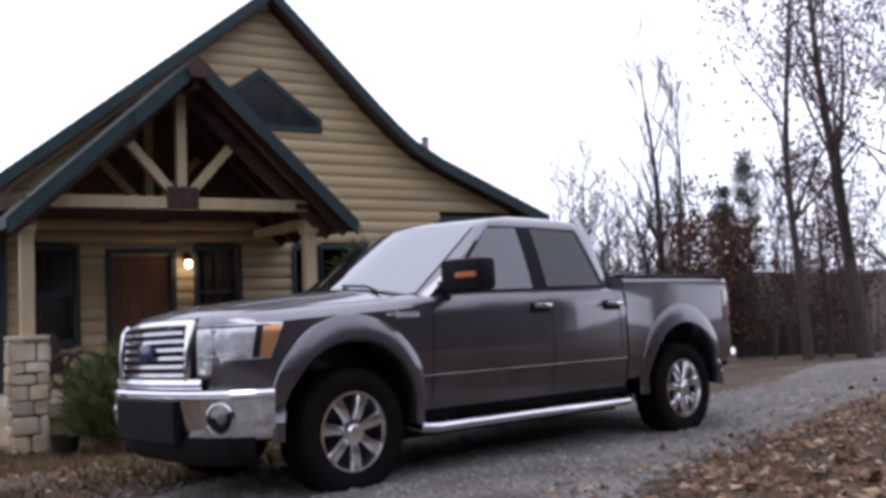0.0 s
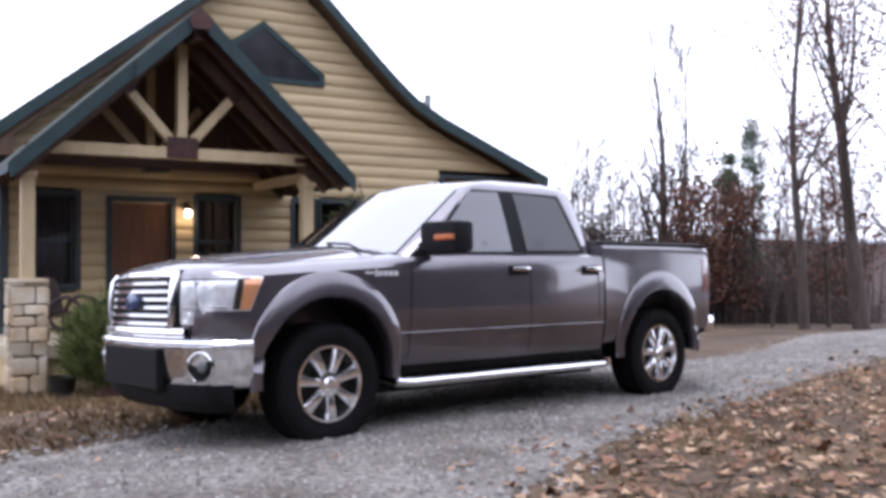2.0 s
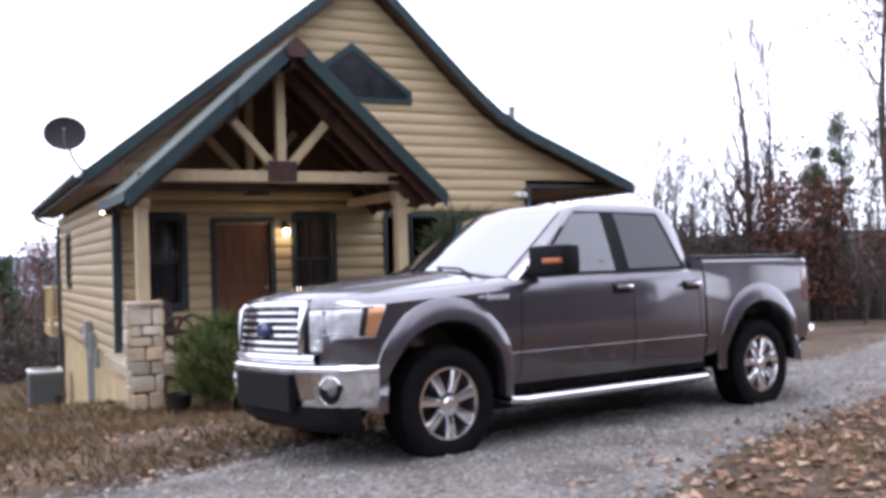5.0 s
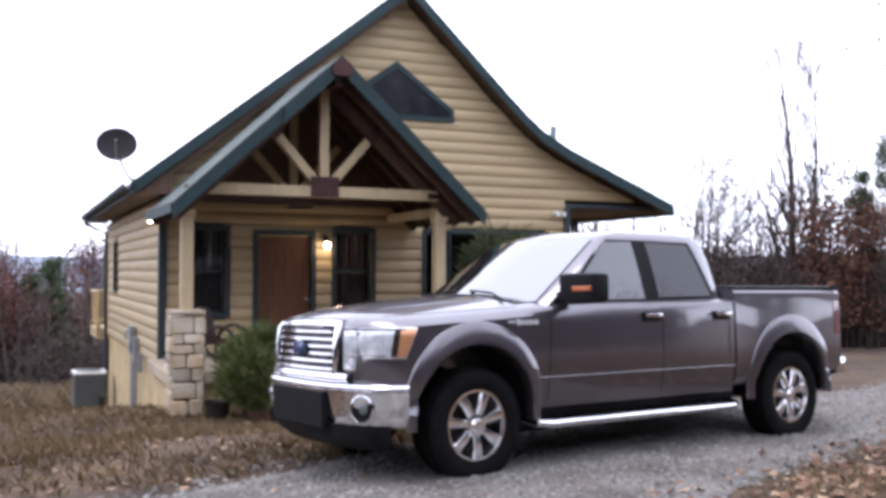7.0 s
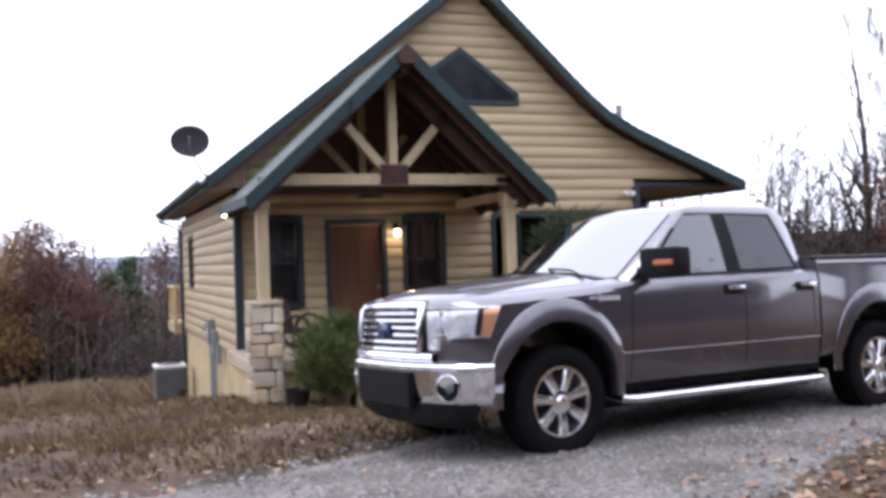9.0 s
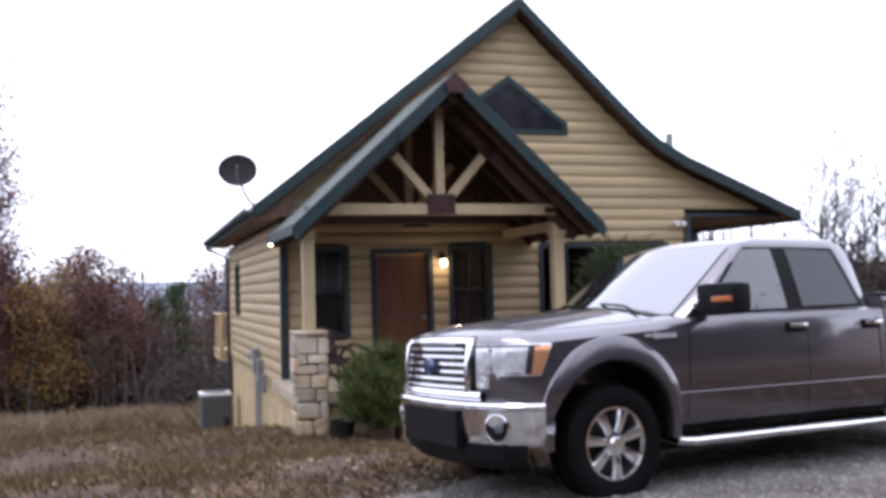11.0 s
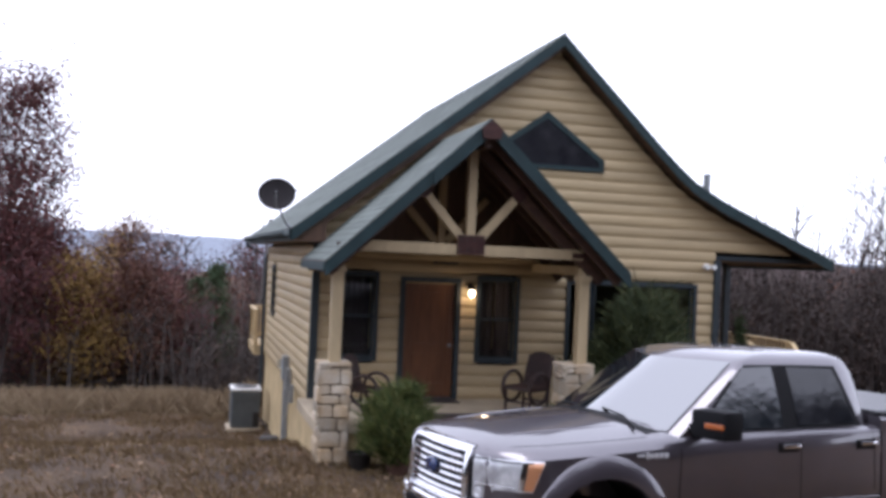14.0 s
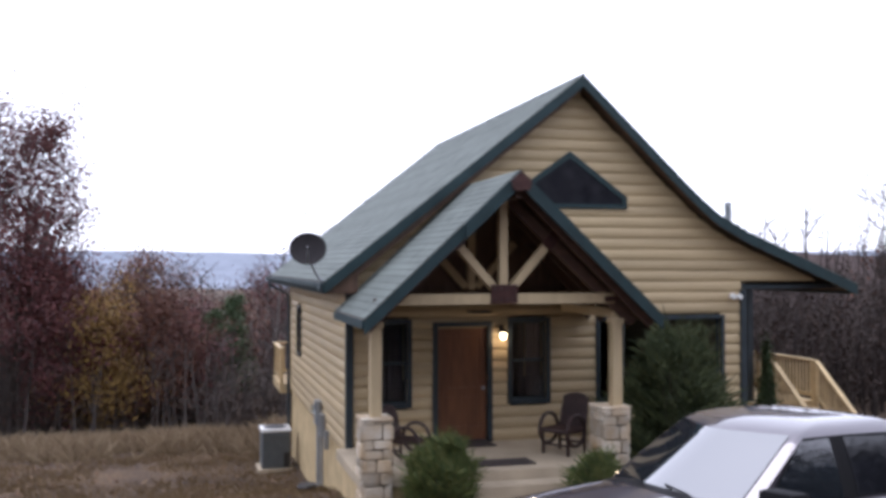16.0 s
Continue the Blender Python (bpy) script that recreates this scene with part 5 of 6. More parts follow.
# wheels
def wheel(cx, s):
    w = part("wheel", lathe_mesh([(0.262, 0.115), (0.300, 0.135), (0.350, 0.142), (0.388, 0.128), (0.403, 0.100), (0.405, 0.0), (0.403, -0.100), (0.388, -0.128), (0.350, -0.142), (0.300, -0.135), (0.262, -0.115)], 48), RUBBER, TRUCK, "black road tyre on a chrome wheel", smooth=True)
    w.matrix_basis = Matrix.Translation((cx, s * 0.835, 0.400)) @ Matrix.Rotation(0 if s < 0 else math.pi, 4, "Z")
    part("rim", lathe_mesh([(0.262, -0.118), (0.258, -0.128), (0.243, -0.128), (0.232, -0.10), (0.222, -0.02), (0.225, 0.11)], 48), CHROME, w, "chrome rim", smooth=True)
    bm = bmesh.new()
    rr = lathe(bm, [(0.222, 0.0), (0.05, 0.0)], 32, "y", (0, 0.0, 0))
    bm.faces.new(rr[1])
    part("brake_disc", bm, BLACKM, w)
    for k in range(7):
        a = 2 * math.pi * k / 7 + 0.3
        bm = bmesh.new()
        pr = []
        for r, wd, y in ((0.045, 0.026, -0.100), (0.10, 0.028, -0.120), (0.17, 0.034, -0.124), (0.236, 0.044, -0.116)):
            ring = []
            for tx, ty in ((-1, 0.045), (-1, 0.006), (-0.8, -0.004), (0.0, -0.008), (0.8, -0.004), (1, 0.006), (1, 0.045)):
                px, pz = r, tx * wd
                ring.append(bm.verts.new((px * math.cos(a) - pz * math.sin(a), y + ty, px * math.sin(a) + pz * math.cos(a))))
            pr.append(ring)
        for p, q in zip(pr, pr[1:]):
            for i in range(6):
                bm.faces.new((p[i], p[i + 1], q[i + 1], q[i]))
        part("spoke", bm, SATIN, w, smooth=True)
    bm = bmesh.new()
    lathe(bm, [(0.0, -0.142), (0.035, -0.140), (0.042, -0.130), (0.048, -0.122), (0.082, -0.118), (0.088, -0.06)], 20, "y")
    hub = part("hub_cap", bm, SATIN, w, smooth=True)
    for k in range(6):
        a = 2 * math.pi * k / 6
        bm = bmesh.new()
        lathe(bm, [(0.0, -0.112), (0.009, -0.110), (0.010, -0.09)], 8, "y", (0.058 * math.cos(a), 0, 0.058 * math.sin(a)))
        part("lug_nut", bm, CHROME, w)
    bm = bmesh.new()
    for k in range(64):
        a = 2 * math.pi * k / 64
        for y0, y1, o in ((-0.125, -0.06, 0.0), (-0.045, 0.045, 0.5), (0.06, 0.125, 0.0)):
            b = a + o * math.pi / 64
            c, sn = math.cos(b), math.sin(b)
            d = 0.016
            pts = []
            for r in (0.392, 0.410):
                for ta, y in ((-d, y0), (d, y0), (d, y1), (-d, y1)):
                    pts.append((r * c - ta * sn, y, r * sn + ta * c))
            hexa(bm, pts)
    part("tread", bm, RUBBER, w)


def lathe_mesh(profile, sides):
    bm = bmesh.new()
    lathe(bm, profile, sides, "y")
    return bm


for cx in (0.0, 3.67):
    for s in (-1, 1):
        wheel(cx, s)

# mirrors, handles, side steps, badges
for s in (-1, 1):
    if s < 0:
        bm = boxes((0.75, 0.94, 1.05, 1.36, 1.285, 1.515), bevel=0.045)
        for v in bm.verts:
            v.co.x += (v.co.y - 1.19) * 0.25
            v.co.y *= s
        mir = part("door_mirror", bm, BLACKP, TRUCK, "black door mirror with amber repeater", smooth=True)
        bm = boxes((0.772, 0.805, 1.185, 1.345, 1.375, 1.415), bevel=0.008)
        for v in bm.verts:
            v.co.x += (v.co.y - 1.19) * 0.25 - 0.030
            v.co.y *= s
        part("repeater", bm, AMBER, mir, "amber turn signal strip")
        bm = boxes((0.82, 0.94, 0.90, 1.09, 1.295, 1.375), bevel=0.02)
        for v in bm.verts:
            v.co.y *= s
        part("mirror_arm", bm, BLACKP, mir, smooth=True)
    for x in (1.80, 2.68):
        y = body_side(x, 1.17)
        # Flat black plate stands in for the shaded hollow behind the handle.
        bm = boxes((x - 0.12, x + 0.10, y + 0.001, y + 0.006, 1.125, 1.205), bevel=0.002)
        for v in bm.verts:
            v.co.y *= s
        part("handle_recess_shade", bm, BLACKP, TRUCK)
        bm = boxes((x - 0.10, x + 0.09, y + 0.015, y + 0.045, 1.160, 1.195), bevel=0.012)
        for v in bm.verts:
            v.co.y *= s
        part("door_handle", bm, CHROME, TRUCK, "chrome door handle", smooth=True)
    bm = bmesh.new()
    tube(bm, [(0.56, s * 0.80, 0.40), (0.60, s * 0.95, 0.365), (0.68, s * 0.99, 0.36), (2.80, s * 0.99, 0.36), (2.88, s * 0.95, 0.365), (2.92, s * 0.80, 0.40)], 0.045, 12)
    for v in bm.verts:
        v.co.z = 0.36 + (v.co.z - 0.36) * 0.8
    step = part("side_step", bm, CHROME, TRUCK, "polished tubular side step", smooth=True)
    for x in (0.85, 1.9, 2.6):
        part("bracket", bar((x, s * 0.97, 0.36), (x, s * 0.70, 0.47), 0.06, 0.02), BLACKP, step)
    for x in (1.0, 2.2):
        part("tread_pad", boxes((x, x + 0.5, min(s * 0.955, s * 1.02), max(s * 0.955, s * 1.02), 0.394, 0.402), bevel=0.003), BLACKP, step)
    for x0, x1, z0, z1 in ((0.28, 0.355, 1.140, 1.155), (0.365, 0.385, 1.120, 1.170), (0.395, 0.43, 1.125, 1.160), (0.44, 0.475, 1.125, 1.160), (0.485, 0.52, 1.125, 1.160), (0.53, 0.57, 1.125, 1.160)):
        y = body_side(0.43, 1.145)
        bm = boxes((x0, x1, y + 0.004, y + 0.012, z0, z1), bevel=0.003)
        for v in bm.verts:
            v.co.y *= s
        part("fender_badge", bm, BADGE, TRUCK)
    # tail lamp and bed rail
    bm = bmesh.new()
    pr = []
    for z in (0.96, 1.04, 1.12, 1.20, 1.28):
        pr.append([bm.verts.new(p) for p in ((4.37, s * (body_side(4.37, z) + 0.004), z), (4.45, s * (body_side(4.45, z) + 0.010), z), (4.515, s * (body_side(4.50, z) - 0.005), z), (4.545, s * 0.80, z))])
    for a, b in zip(pr, pr[1:]):
        for i in range(3):
            bm.faces.new((a[i], a[i + 1], b[i + 1], b[i]))
    part("tail_lamp", bm, REDLENS, TRUCK, "red tail lamp", smooth=True)
    bm = boxes((2.89, 4.48, 0.885, 0.97, 1.392, 1.42), bevel=0.006)
    for v in bm.verts:
        v.co.y *= s
    part("bed_rail_cap", bm, BLACKP, TRUCK)
part("bed_cover", boxes((2.92, 4.46, -0.88, 0.88, 1.392, 1.43), bevel=0.008), VINYL, TRUCK, "flat black bed cover")
part("tailgate", boxes((4.515, 4.56, -0.79, 0.79, 0.72, 1.39), bevel=0.012), PAINT, TRUCK, smooth=True)
part("rear_bumper", boxes((4.45, 4.64, -0.93, 0.93, 0.54, 0.73), bevel=0.05), CHROME, TRUCK, "chrome rear bumper", smooth=True)
part("underbody", boxes((-0.60, 4.52, -0.52, 0.52, 0.36, 0.56), (0.55, 2.95, -0.88, 0.88, 0.42, 0.53), (0.45, 3.10, -0.62, 0.62, 0.255, 0.42), (3.95, 4.40, -0.40, 0.40, 0.30, 0.50), (4.27, 4.48, -0.85, 0.85, 0.50, 0.60)), BLACKP, TRUCK, "dark chassis and floor pan")
for cx in (0.0, 3.67):
    bm = bmesh.new()
    tube(bm, [(cx, -0.75, 0.40), (cx, 0.75, 0.40)], 0.06, 10)
    part("axle", bm, BLACKM, TRUCK)


# ---- vegetation ----
class Soup:
    """Collects vertices and faces for one joined mesh."""

    def __init__(self):
        self.v, self.f = [], []

    def cone(self, p, q, r0, r1, sides=5):
        d = (q - p)
        if d.length < 1e-5:
            return
        d = d.normalized()
        a = d.orthogonal().normalized()
        b = d.cross(a)
        n = len(self.v)
        for c, r in ((p, r0), (q, r1)):
            for k in range(sides):
                t = 6.28319 * k / sides
                self.v.append(c + (a * math.cos(t) + b * math.sin(t)) * r)
        for k in range(sides):
            self.f.append((n + k, n + (k + 1) % sides, n + sides + (k + 1) % sides, n + sides + k))

    def chain(self, pts, radii, sides=8):
        """One unbroken tapered stem through the points."""
        n = len(self.v)
        for c, r in zip(pts, radii):
            for k in range(sides):
                t = 6.28319 * k / sides
                self.v.append(c + Vector((math.cos(t), math.sin(t), 0)) * r)
        for j in range(len(pts) - 1):
            for k in range(sides):
                a, b = n + j * sides + k, n + j * sides + (k + 1) % sides
                self.f.append((a, b, b + sides, a + sides))

    def leaf(self, p, size, rnd, flat=0.0, slim=0.6):
        d = Vector((rnd.gauss(0, 1), rnd.gauss(0, 1), rnd.gauss(0, 1) * (1 - flat))).normalized()
        e = d.cross(Vector((rnd.gauss(0, 1) * (1 - flat), rnd.gauss(0, 1) * (1 - flat), 1))).normalized() * size * slim * 0.5
        d = d * size * 0.5
        up = d.cross(e).normalized() * size * 0.12
        n = len(self.v)
        self.v += [p - d, p + e + up, p + d, p - e + up]
        self.f.append((n, n + 1, n + 2, n + 3))

    def blade(self, p, h, w, lean):
        n = len(self.v)
        self.v += [p + Vector((-w, 0, 0)), p + Vector((w, 0, 0)), p + Vector((w * 0.6, 0, h * 0.6)) + lean * 0.5, p + Vector((0, 0, h)) + lean]
        self.f.append((n, n + 1, n + 2, n + 3))

    def mesh(self, name, mat, parent=None, smooth=False):
        me = bpy.data.meshes.new(name)
        me.from_pydata([tuple(v) for v in self.v], [], self.f)
        if smooth:
            me.polygons.foreach_set("use_smooth", [True] * len(self.f))
        me.materials.append(mat)
        ob = new(name, me)
        ob.parent = parent
        return ob


RUSTLEAF = island_material("red_autumn_leaf", [(0.125, 0.052, 0.036), (0.095, 0.044, 0.036), (0.16, 0.075, 0.045), (0.075, 0.038, 0.034)])
OAKLEAF = island_material("rusty_oak_leaf", [(0.115, 0.052, 0.036), (0.155, 0.072, 0.046), (0.085, 0.042, 0.034), (0.19, 0.092, 0.056)])
MAROON = island_material("maroon_leaf", [(0.125, 0.045, 0.046), (0.17, 0.064, 0.058), (0.082, 0.040, 0.046), (0.14, 0.072, 0.058)])
GOLDLEAF = island_material("dull_gold_leaf", [(0.30, 0.19, 0.055), (0.22, 0.13, 0.04), (0.15, 0.09, 0.035)])
NEEDLE = island_material("pine_needle", [(0.036, 0.062, 0.032), (0.058, 0.090, 0.042), (0.09, 0.118, 0.055)])
CEDAR = island_material("olive_cedar_spray", [(0.028, 0.040, 0.018), (0.046, 0.060, 0.024), (0.075, 0.085, 0.032), (0.024, 0.034, 0.016)])
SHRUB = island_material("evergreen_shrub_leaf", [(0.045, 0.070, 0.022), (0.085, 0.11, 0.03), (0.15, 0.155, 0.05), (0.028, 0.045, 0.018)])
LITTER = island_material("fallen_leaf", [(0.25, 0.145, 0.08), (0.15, 0.08, 0.047), (0.42, 0.29, 0.185), (0.085, 0.046, 0.032), (0.21, 0.11, 0.066)])
STRAW = island_material("dead_grass", [(0.155, 0.10, 0.048), (0.10, 0.065, 0.030), (0.22, 0.155, 0.075), (0.07, 0.043, 0.023)])
STEM = island_material("woodland_stems", [(0.034, 0.026, 0.023), (0.055, 0.042, 0.035), (0.025, 0.019, 0.018), (0.078, 0.062, 0.052)])
BRUSH = island_material("woodland_brush", [(0.036, 0.024, 0.020), (0.062, 0.040, 0.030), (0.026, 0.019, 0.018), (0.048, 0.031, 0.026)])
PALEGRASS = island_material("pale_dry_grass", [(0.30, 0.225, 0.135), (0.22, 0.16, 0.095), (0.38, 0.295, 0.19), (0.17, 0.115, 0.07)])
# Paler BRUSH and STEM for the lawn's end, haze put into the colour.
HAZEBRUSH = island_material("tan_hazed_woodland_brush", [(0.085, 0.062, 0.050), (0.12, 0.088, 0.066), (0.060, 0.046, 0.042), (0.10, 0.070, 0.054)])
HAZESTEM = island_material("grey_hazed_woodland_stems", [(0.075, 0.062, 0.056), (0.10, 0.085, 0.076), (0.052, 0.043, 0.040), (0.13, 0.11, 0.098)])
PEBBLE = island_material("crushed_stone", [(0.21, 0.198, 0.182), (0.12, 0.112, 0.102), (0.30, 0.285, 0.265), (0.15, 0.128, 0.105)])


def grow(wood, tips, p, d, length, r, depth, rnd, spread=0.5, up=0.25, kids=3, least=0.012):
    """One limb in bent pieces, then its own limbs."""
    n = 5 if depth > 2 else 3
    step = length / n
    pts = []
    for k in range(n):
        d = (d + Vector((rnd.gauss(0, 0.10), rnd.gauss(0, 0.10), rnd.gauss(0, 0.05) + up * 0.12))).normalized()
        q = p + d * step
        r1 = max(least, r * (1 - 0.62 / n))
        wood.cone(p, q, r, r1, 6 if r > 0.06 else 4 if r > 0.02 else 3)
        p, r = q, r1
        pts.append((p.copy(), d.copy(), r))
    tips.append(p.copy())
    if depth <= 0:
        return
    for q, e, rr in pts[1 if depth > 2 else 0:]:
        for _ in range(kids if q == pts[-1][0] else rnd.choice((0, 1, 1, 2))):
            side = Vector((rnd.gauss(0, 1), rnd.gauss(0, 1), rnd.uniform(-0.1, 0.8))).normalized()
            grow(wood, tips, q, (e * (1 - spread) + side * spread).normalized(), length * rnd.uniform(0.42, 0.68), rr * rnd.uniform(0.45, 0.68), depth - 1, rnd, spread, up, max(1, kids - 1), least)


def broad_tree(name, label, x, y, height, seed, leaf=None, leaves=0, leaf_size=0.18, depth=3, trunk=0.15, lean=(0, 0), spread=0.5, fork=0.5, group="bare trees", low=0.0, cloud=0.35, sink=0.15, upright=1.0):
    rnd = random.Random(seed)
    t = thing(name, label, "tree", pose(x, y, ground_z(x, y) - sink), group=group)
    wood, tips, limbs = Soup(), [], []
    p, r, d = Vector((0, 0, 0)), trunk, Vector((lean[0], lean[1], 1)).normalized()
    n = 9
    line, radii = [p.copy()], [trunk * 1.15]
    for k in range(n):
        d = (d + Vector((rnd.gauss(0, 0.035), rnd.gauss(0, 0.035), 0.02))).normalized()
        p = p + d * height / n
        r = max(0.02, trunk * (1 - 0.85 * (k + 1) / n))
        line.append(p.copy())
        radii.append(r)
        if (k + 1) / n > fork * 0.6:
            for _ in range(rnd.choice((1, 2, 2, 3))):
                a = rnd.uniform(0, 6.283)
                e = Vector((math.cos(a), math.sin(a), rnd.uniform(0.5, 1.4) * upright)).normalized()
                limbs.append(Soup())
                grow(limbs[-1], tips, p, e, height * rnd.uniform(0.14, 0.30) * (1.15 - 0.5 * k / n), r * rnd.uniform(0.35, 0.6), depth - 1, rnd, spread, kids=2)
    limbs.append(Soup())
    grow(limbs[-1], tips, p, d, height * 0.14, r, 1, rnd)
    wood.chain(line, radii)
    wood.mesh("trunk", BARK, t, smooth=True)
    for limb in limbs:
        limb.mesh("limb", BARK, t, smooth=True)
    if leaves and leaf:
        crown = Soup()
        tips = [q for q in tips if q.z > height * low] or tips
        for _ in range(leaves):
            q = rnd.choice(tips)
            crown.leaf(q + Vector((rnd.gauss(0, cloud), rnd.gauss(0, cloud), rnd.gauss(0, cloud * 0.8))), leaf_size * rnd.uniform(0.6, 1.3), rnd)
        crown.mesh("crown", leaf, t)
    return t


def pine_tree(x, y, height, seed, trunk=0.13):
    rnd = random.Random(seed)
    t = thing("pine_tree", "tall thin green pine with a bare lower trunk", "tree", pose(x, y, ground_z(x, y) - 0.1), group="pines")
    wood, crown = Soup(), Soup()
    n = 10
    for k in range(n):
        wood.cone(Vector((0.02 * math.sin(k), 0, height * k / n)), Vector((0.02 * math.sin(k + 1), 0, height * (k + 1) / n)), trunk * (1 - 0.85 * k / n), trunk * (1 - 0.85 * (k + 1) / n), 7)
    for k in range(70):
        f = 0.30 + 0.70 * rnd.random() ** 0.9
        a = rnd.uniform(0, 6.283)
        reach = (1.03 - f) * height * 0.24 * rnd.uniform(0.35, 1.25) + 0.15
        p = Vector((0, 0, height * f))
        q = p + Vector((math.cos(a) * reach, math.sin(a) * reach, reach * rnd.uniform(0.1, 0.5)))
        wood.cone(p, q, 0.03, 0.01, 4)
        for _ in range(4):
            c = p.lerp(q, rnd.uniform(0.5, 1.05)) + Vector((rnd.gauss(0, 0.07), rnd.gauss(0, 0.07), rnd.gauss(0, 0.07)))
            for _ in range(22):
                crown.leaf(c + Vector((rnd.gauss(0, 0.15), rnd.gauss(0, 0.15), rnd.gauss(0, 0.11))), rnd.uniform(0.15, 0.30), rnd, slim=0.14)
    wood.mesh("trunk", BARK, t, smooth=True)
    crown.mesh("crown", NEEDLE, t)


def shrub(name, label, x, y, width, height, seed, count=2600, base=0.0, cone=False, leaf=SHRUB, pot=False, size=0.07, z=None, feather=False):
    rnd = random.Random(seed)
    zg = ground_z(x, y) if z is None else z
    t = thing(name, label, "shrub", pose(x, y, zg))
    wood, crown = Soup(), Soup()
    for k in range(26):
        a, f = rnd.uniform(0, 6.283), rnd.uniform(0.2, 1)
        top = Vector((math.cos(a) * width * 0.42 * f, math.sin(a) * width * 0.42 * f, base + height * rnd.uniform(0.6, 0.95)))
        wood.cone(Vector((0, 0, 0.02)), top * 0.5 + Vector((0, 0, base * 0.4)), 0.018, 0.010, 4)
        wood.cone(top * 0.5 + Vector((0, 0, base * 0.4)), top, 0.010, 0.004, 3)
    sprays = []
    for k in range(95):
        a, f = rnd.uniform(0, 6.283), math.sqrt(rnd.uniform(0.05, 1))
        h = rnd.uniform(0.05, 1.0)
        r = (1 - h) * 0.98 + 0.05 if cone else math.sin(math.pi * min(1, 0.16 + 0.80 * h)) ** 0.7
        r *= 0.5 * width * rnd.uniform(0.8, 1.15)
        sprays.append(Vector((math.cos(a) * r * f, math.sin(a) * r * f, base + h * height * (1 + 0.08 * rnd.gauss(0, 1)))))
    for _ in range(count):
        c = rnd.choice(sprays)
        q = c + Vector((rnd.gauss(0, 0.055 * width), rnd.gauss(0, 0.055 * width), rnd.gauss(0.02, 0.075 * height)))
        if feather:
            crown.blade(q, size * rnd.uniform(1.2, 2.4), size * 0.13, Vector((q.x * 0.22 + rnd.gauss(0, size), q.y * 0.22 + rnd.gauss(0, size), -size * rnd.random())))
        else:
            crown.leaf(q, size * rnd.uniform(0.6, 1.5), rnd, slim=0.2)
    wood.mesh("stem", BARK, t)
    crown.mesh("foliage", leaf, t)
    if pot:
        bm = bmesh.new()
        lathe(bm, [(0.0, 0.0), (0.15, 0.0), (0.20, 0.28), (0.215, 0.28), (0.215, 0.32), (0.19, 0.32), (0.18, 0.27), (0.0, 0.27)], 18)
        part("pot", bm, TERRACOTTA, t, "brown plant pot", smooth=True)
    return t


shrub("shrub", "bushy green shrub in a pot before the porch", -1.15, -3.0, 0.96, 0.88, 5, 7500, base=0.22, pot=True, size=0.08, feather=True)
shrub("shrub", "low green shrub beside the porch steps", 1.32, -3.05, 0.86, 0.74, 6, 5000, base=0.06, size=0.08, feather=True)
shrub("cedar_bush", "large dark green cedar before the picture window", 3.50, -1.45, 1.95, 2.35, 7, 14500, base=0.0, leaf=CEDAR, size=0.11, feather=True)
shrub("cypress", "slim dark green conical evergreen", 7.35, 1.6, 0.95, 2.1, 9, 7000, base=0.0, cone=True, leaf=NEEDLE, size=0.11)
bm = bmesh.new()
lathe(bm, [(0.0, 0.0), (0.14, 0.0), (0.18, 0.24), (0.195, 0.26), (0.17, 0.26), (0.16, 0.22), (0.0, 0.22)], 18)
tagged(link("plant_pot", bm, BLACKM, smooth=True), "black empty plant pot beside the pier", "plant pot").matrix_basis = pose(-1.68, -2.78, ground_z(-1.68, -2.78))

# tall trees beyond the drive
broad_tree("bare_tree", "tall bare tree with a broken top", 22.9, 11.4, 10.6, 21, depth=3, trunk=0.22, fork=0.22, spread=0.34, upright=2.6)
broad_tree("bare_tree", "slender bare grey tree trunk", 24.0, 11.6, 9.8, 22, depth=3, trunk=0.15, fork=0.25, spread=0.30, upright=2.6)
broad_tree("bare_tree", "small bare tree with fine twigs", 19.4, 12.6, 7.2, 23, depth=3, trunk=0.10, fork=0.3)
broad_tree("bare_tree", "small bare tree with fine twigs", 20.6, 13.6, 6.6, 24, depth=3, trunk=0.09, fork=0.3)
broad_tree("bare_tree", "small bare tree with a few rusty leaves", 24.8, 11.4, 6.2, 25, OAKLEAF, 420, 0.20, depth=3, trunk=0.09, fork=0.25)
broad_tree("oak_sapling", "young oak holding rusty brown leaves", 23.0, 10.0, 4.4, 26, OAKLEAF, 1900, 0.20, trunk=0.06, fork=0.1, group="oaks")
broad_tree("oak_sapling", "young oak holding rusty brown leaves", 25.6, 10.2, 4.6, 27, OAKLEAF, 1900, 0.20, trunk=0.06, fork=0.1, group="oaks")
pine_tree(30.2, 13.2, 9.3, 31)
pine_tree(28.9, 13.6, 7.6, 32, 0.09)
broad_tree("tall_oak", "tall leaning oak with thin rusty leaves", 25.6, 4.6, 15.5, 41, OAKLEAF, 2400, 0.16, trunk=0.27, lean=(-0.10, 0.0), upright=2.0, fork=0.35, group="oaks", cloud=0.5)
broad_tree("tall_oak", "tall slender oak with thin rusty leaves", 23.6, 5.4, 14.5, 42, OAKLEAF, 2200, 0.16, trunk=0.17, lean=(-0.06, 0.0), upright=2.0, fork=0.3, group="oaks", cloud=0.5)
broad_tree("tall_oak", "tall oak holding rusty leaves", 28.4, 4.6, 13.0, 43, OAKLEAF, 3200, 0.16, trunk=0.2, fork=0.3, group="oaks", cloud=0.6)
broad_tree("oak_sapling", "young oak holding rusty brown leaves", 26.8, 6.8, 6.5, 44, OAKLEAF, 2600, 0.15, trunk=0.09, fork=0.1, group="oaks")
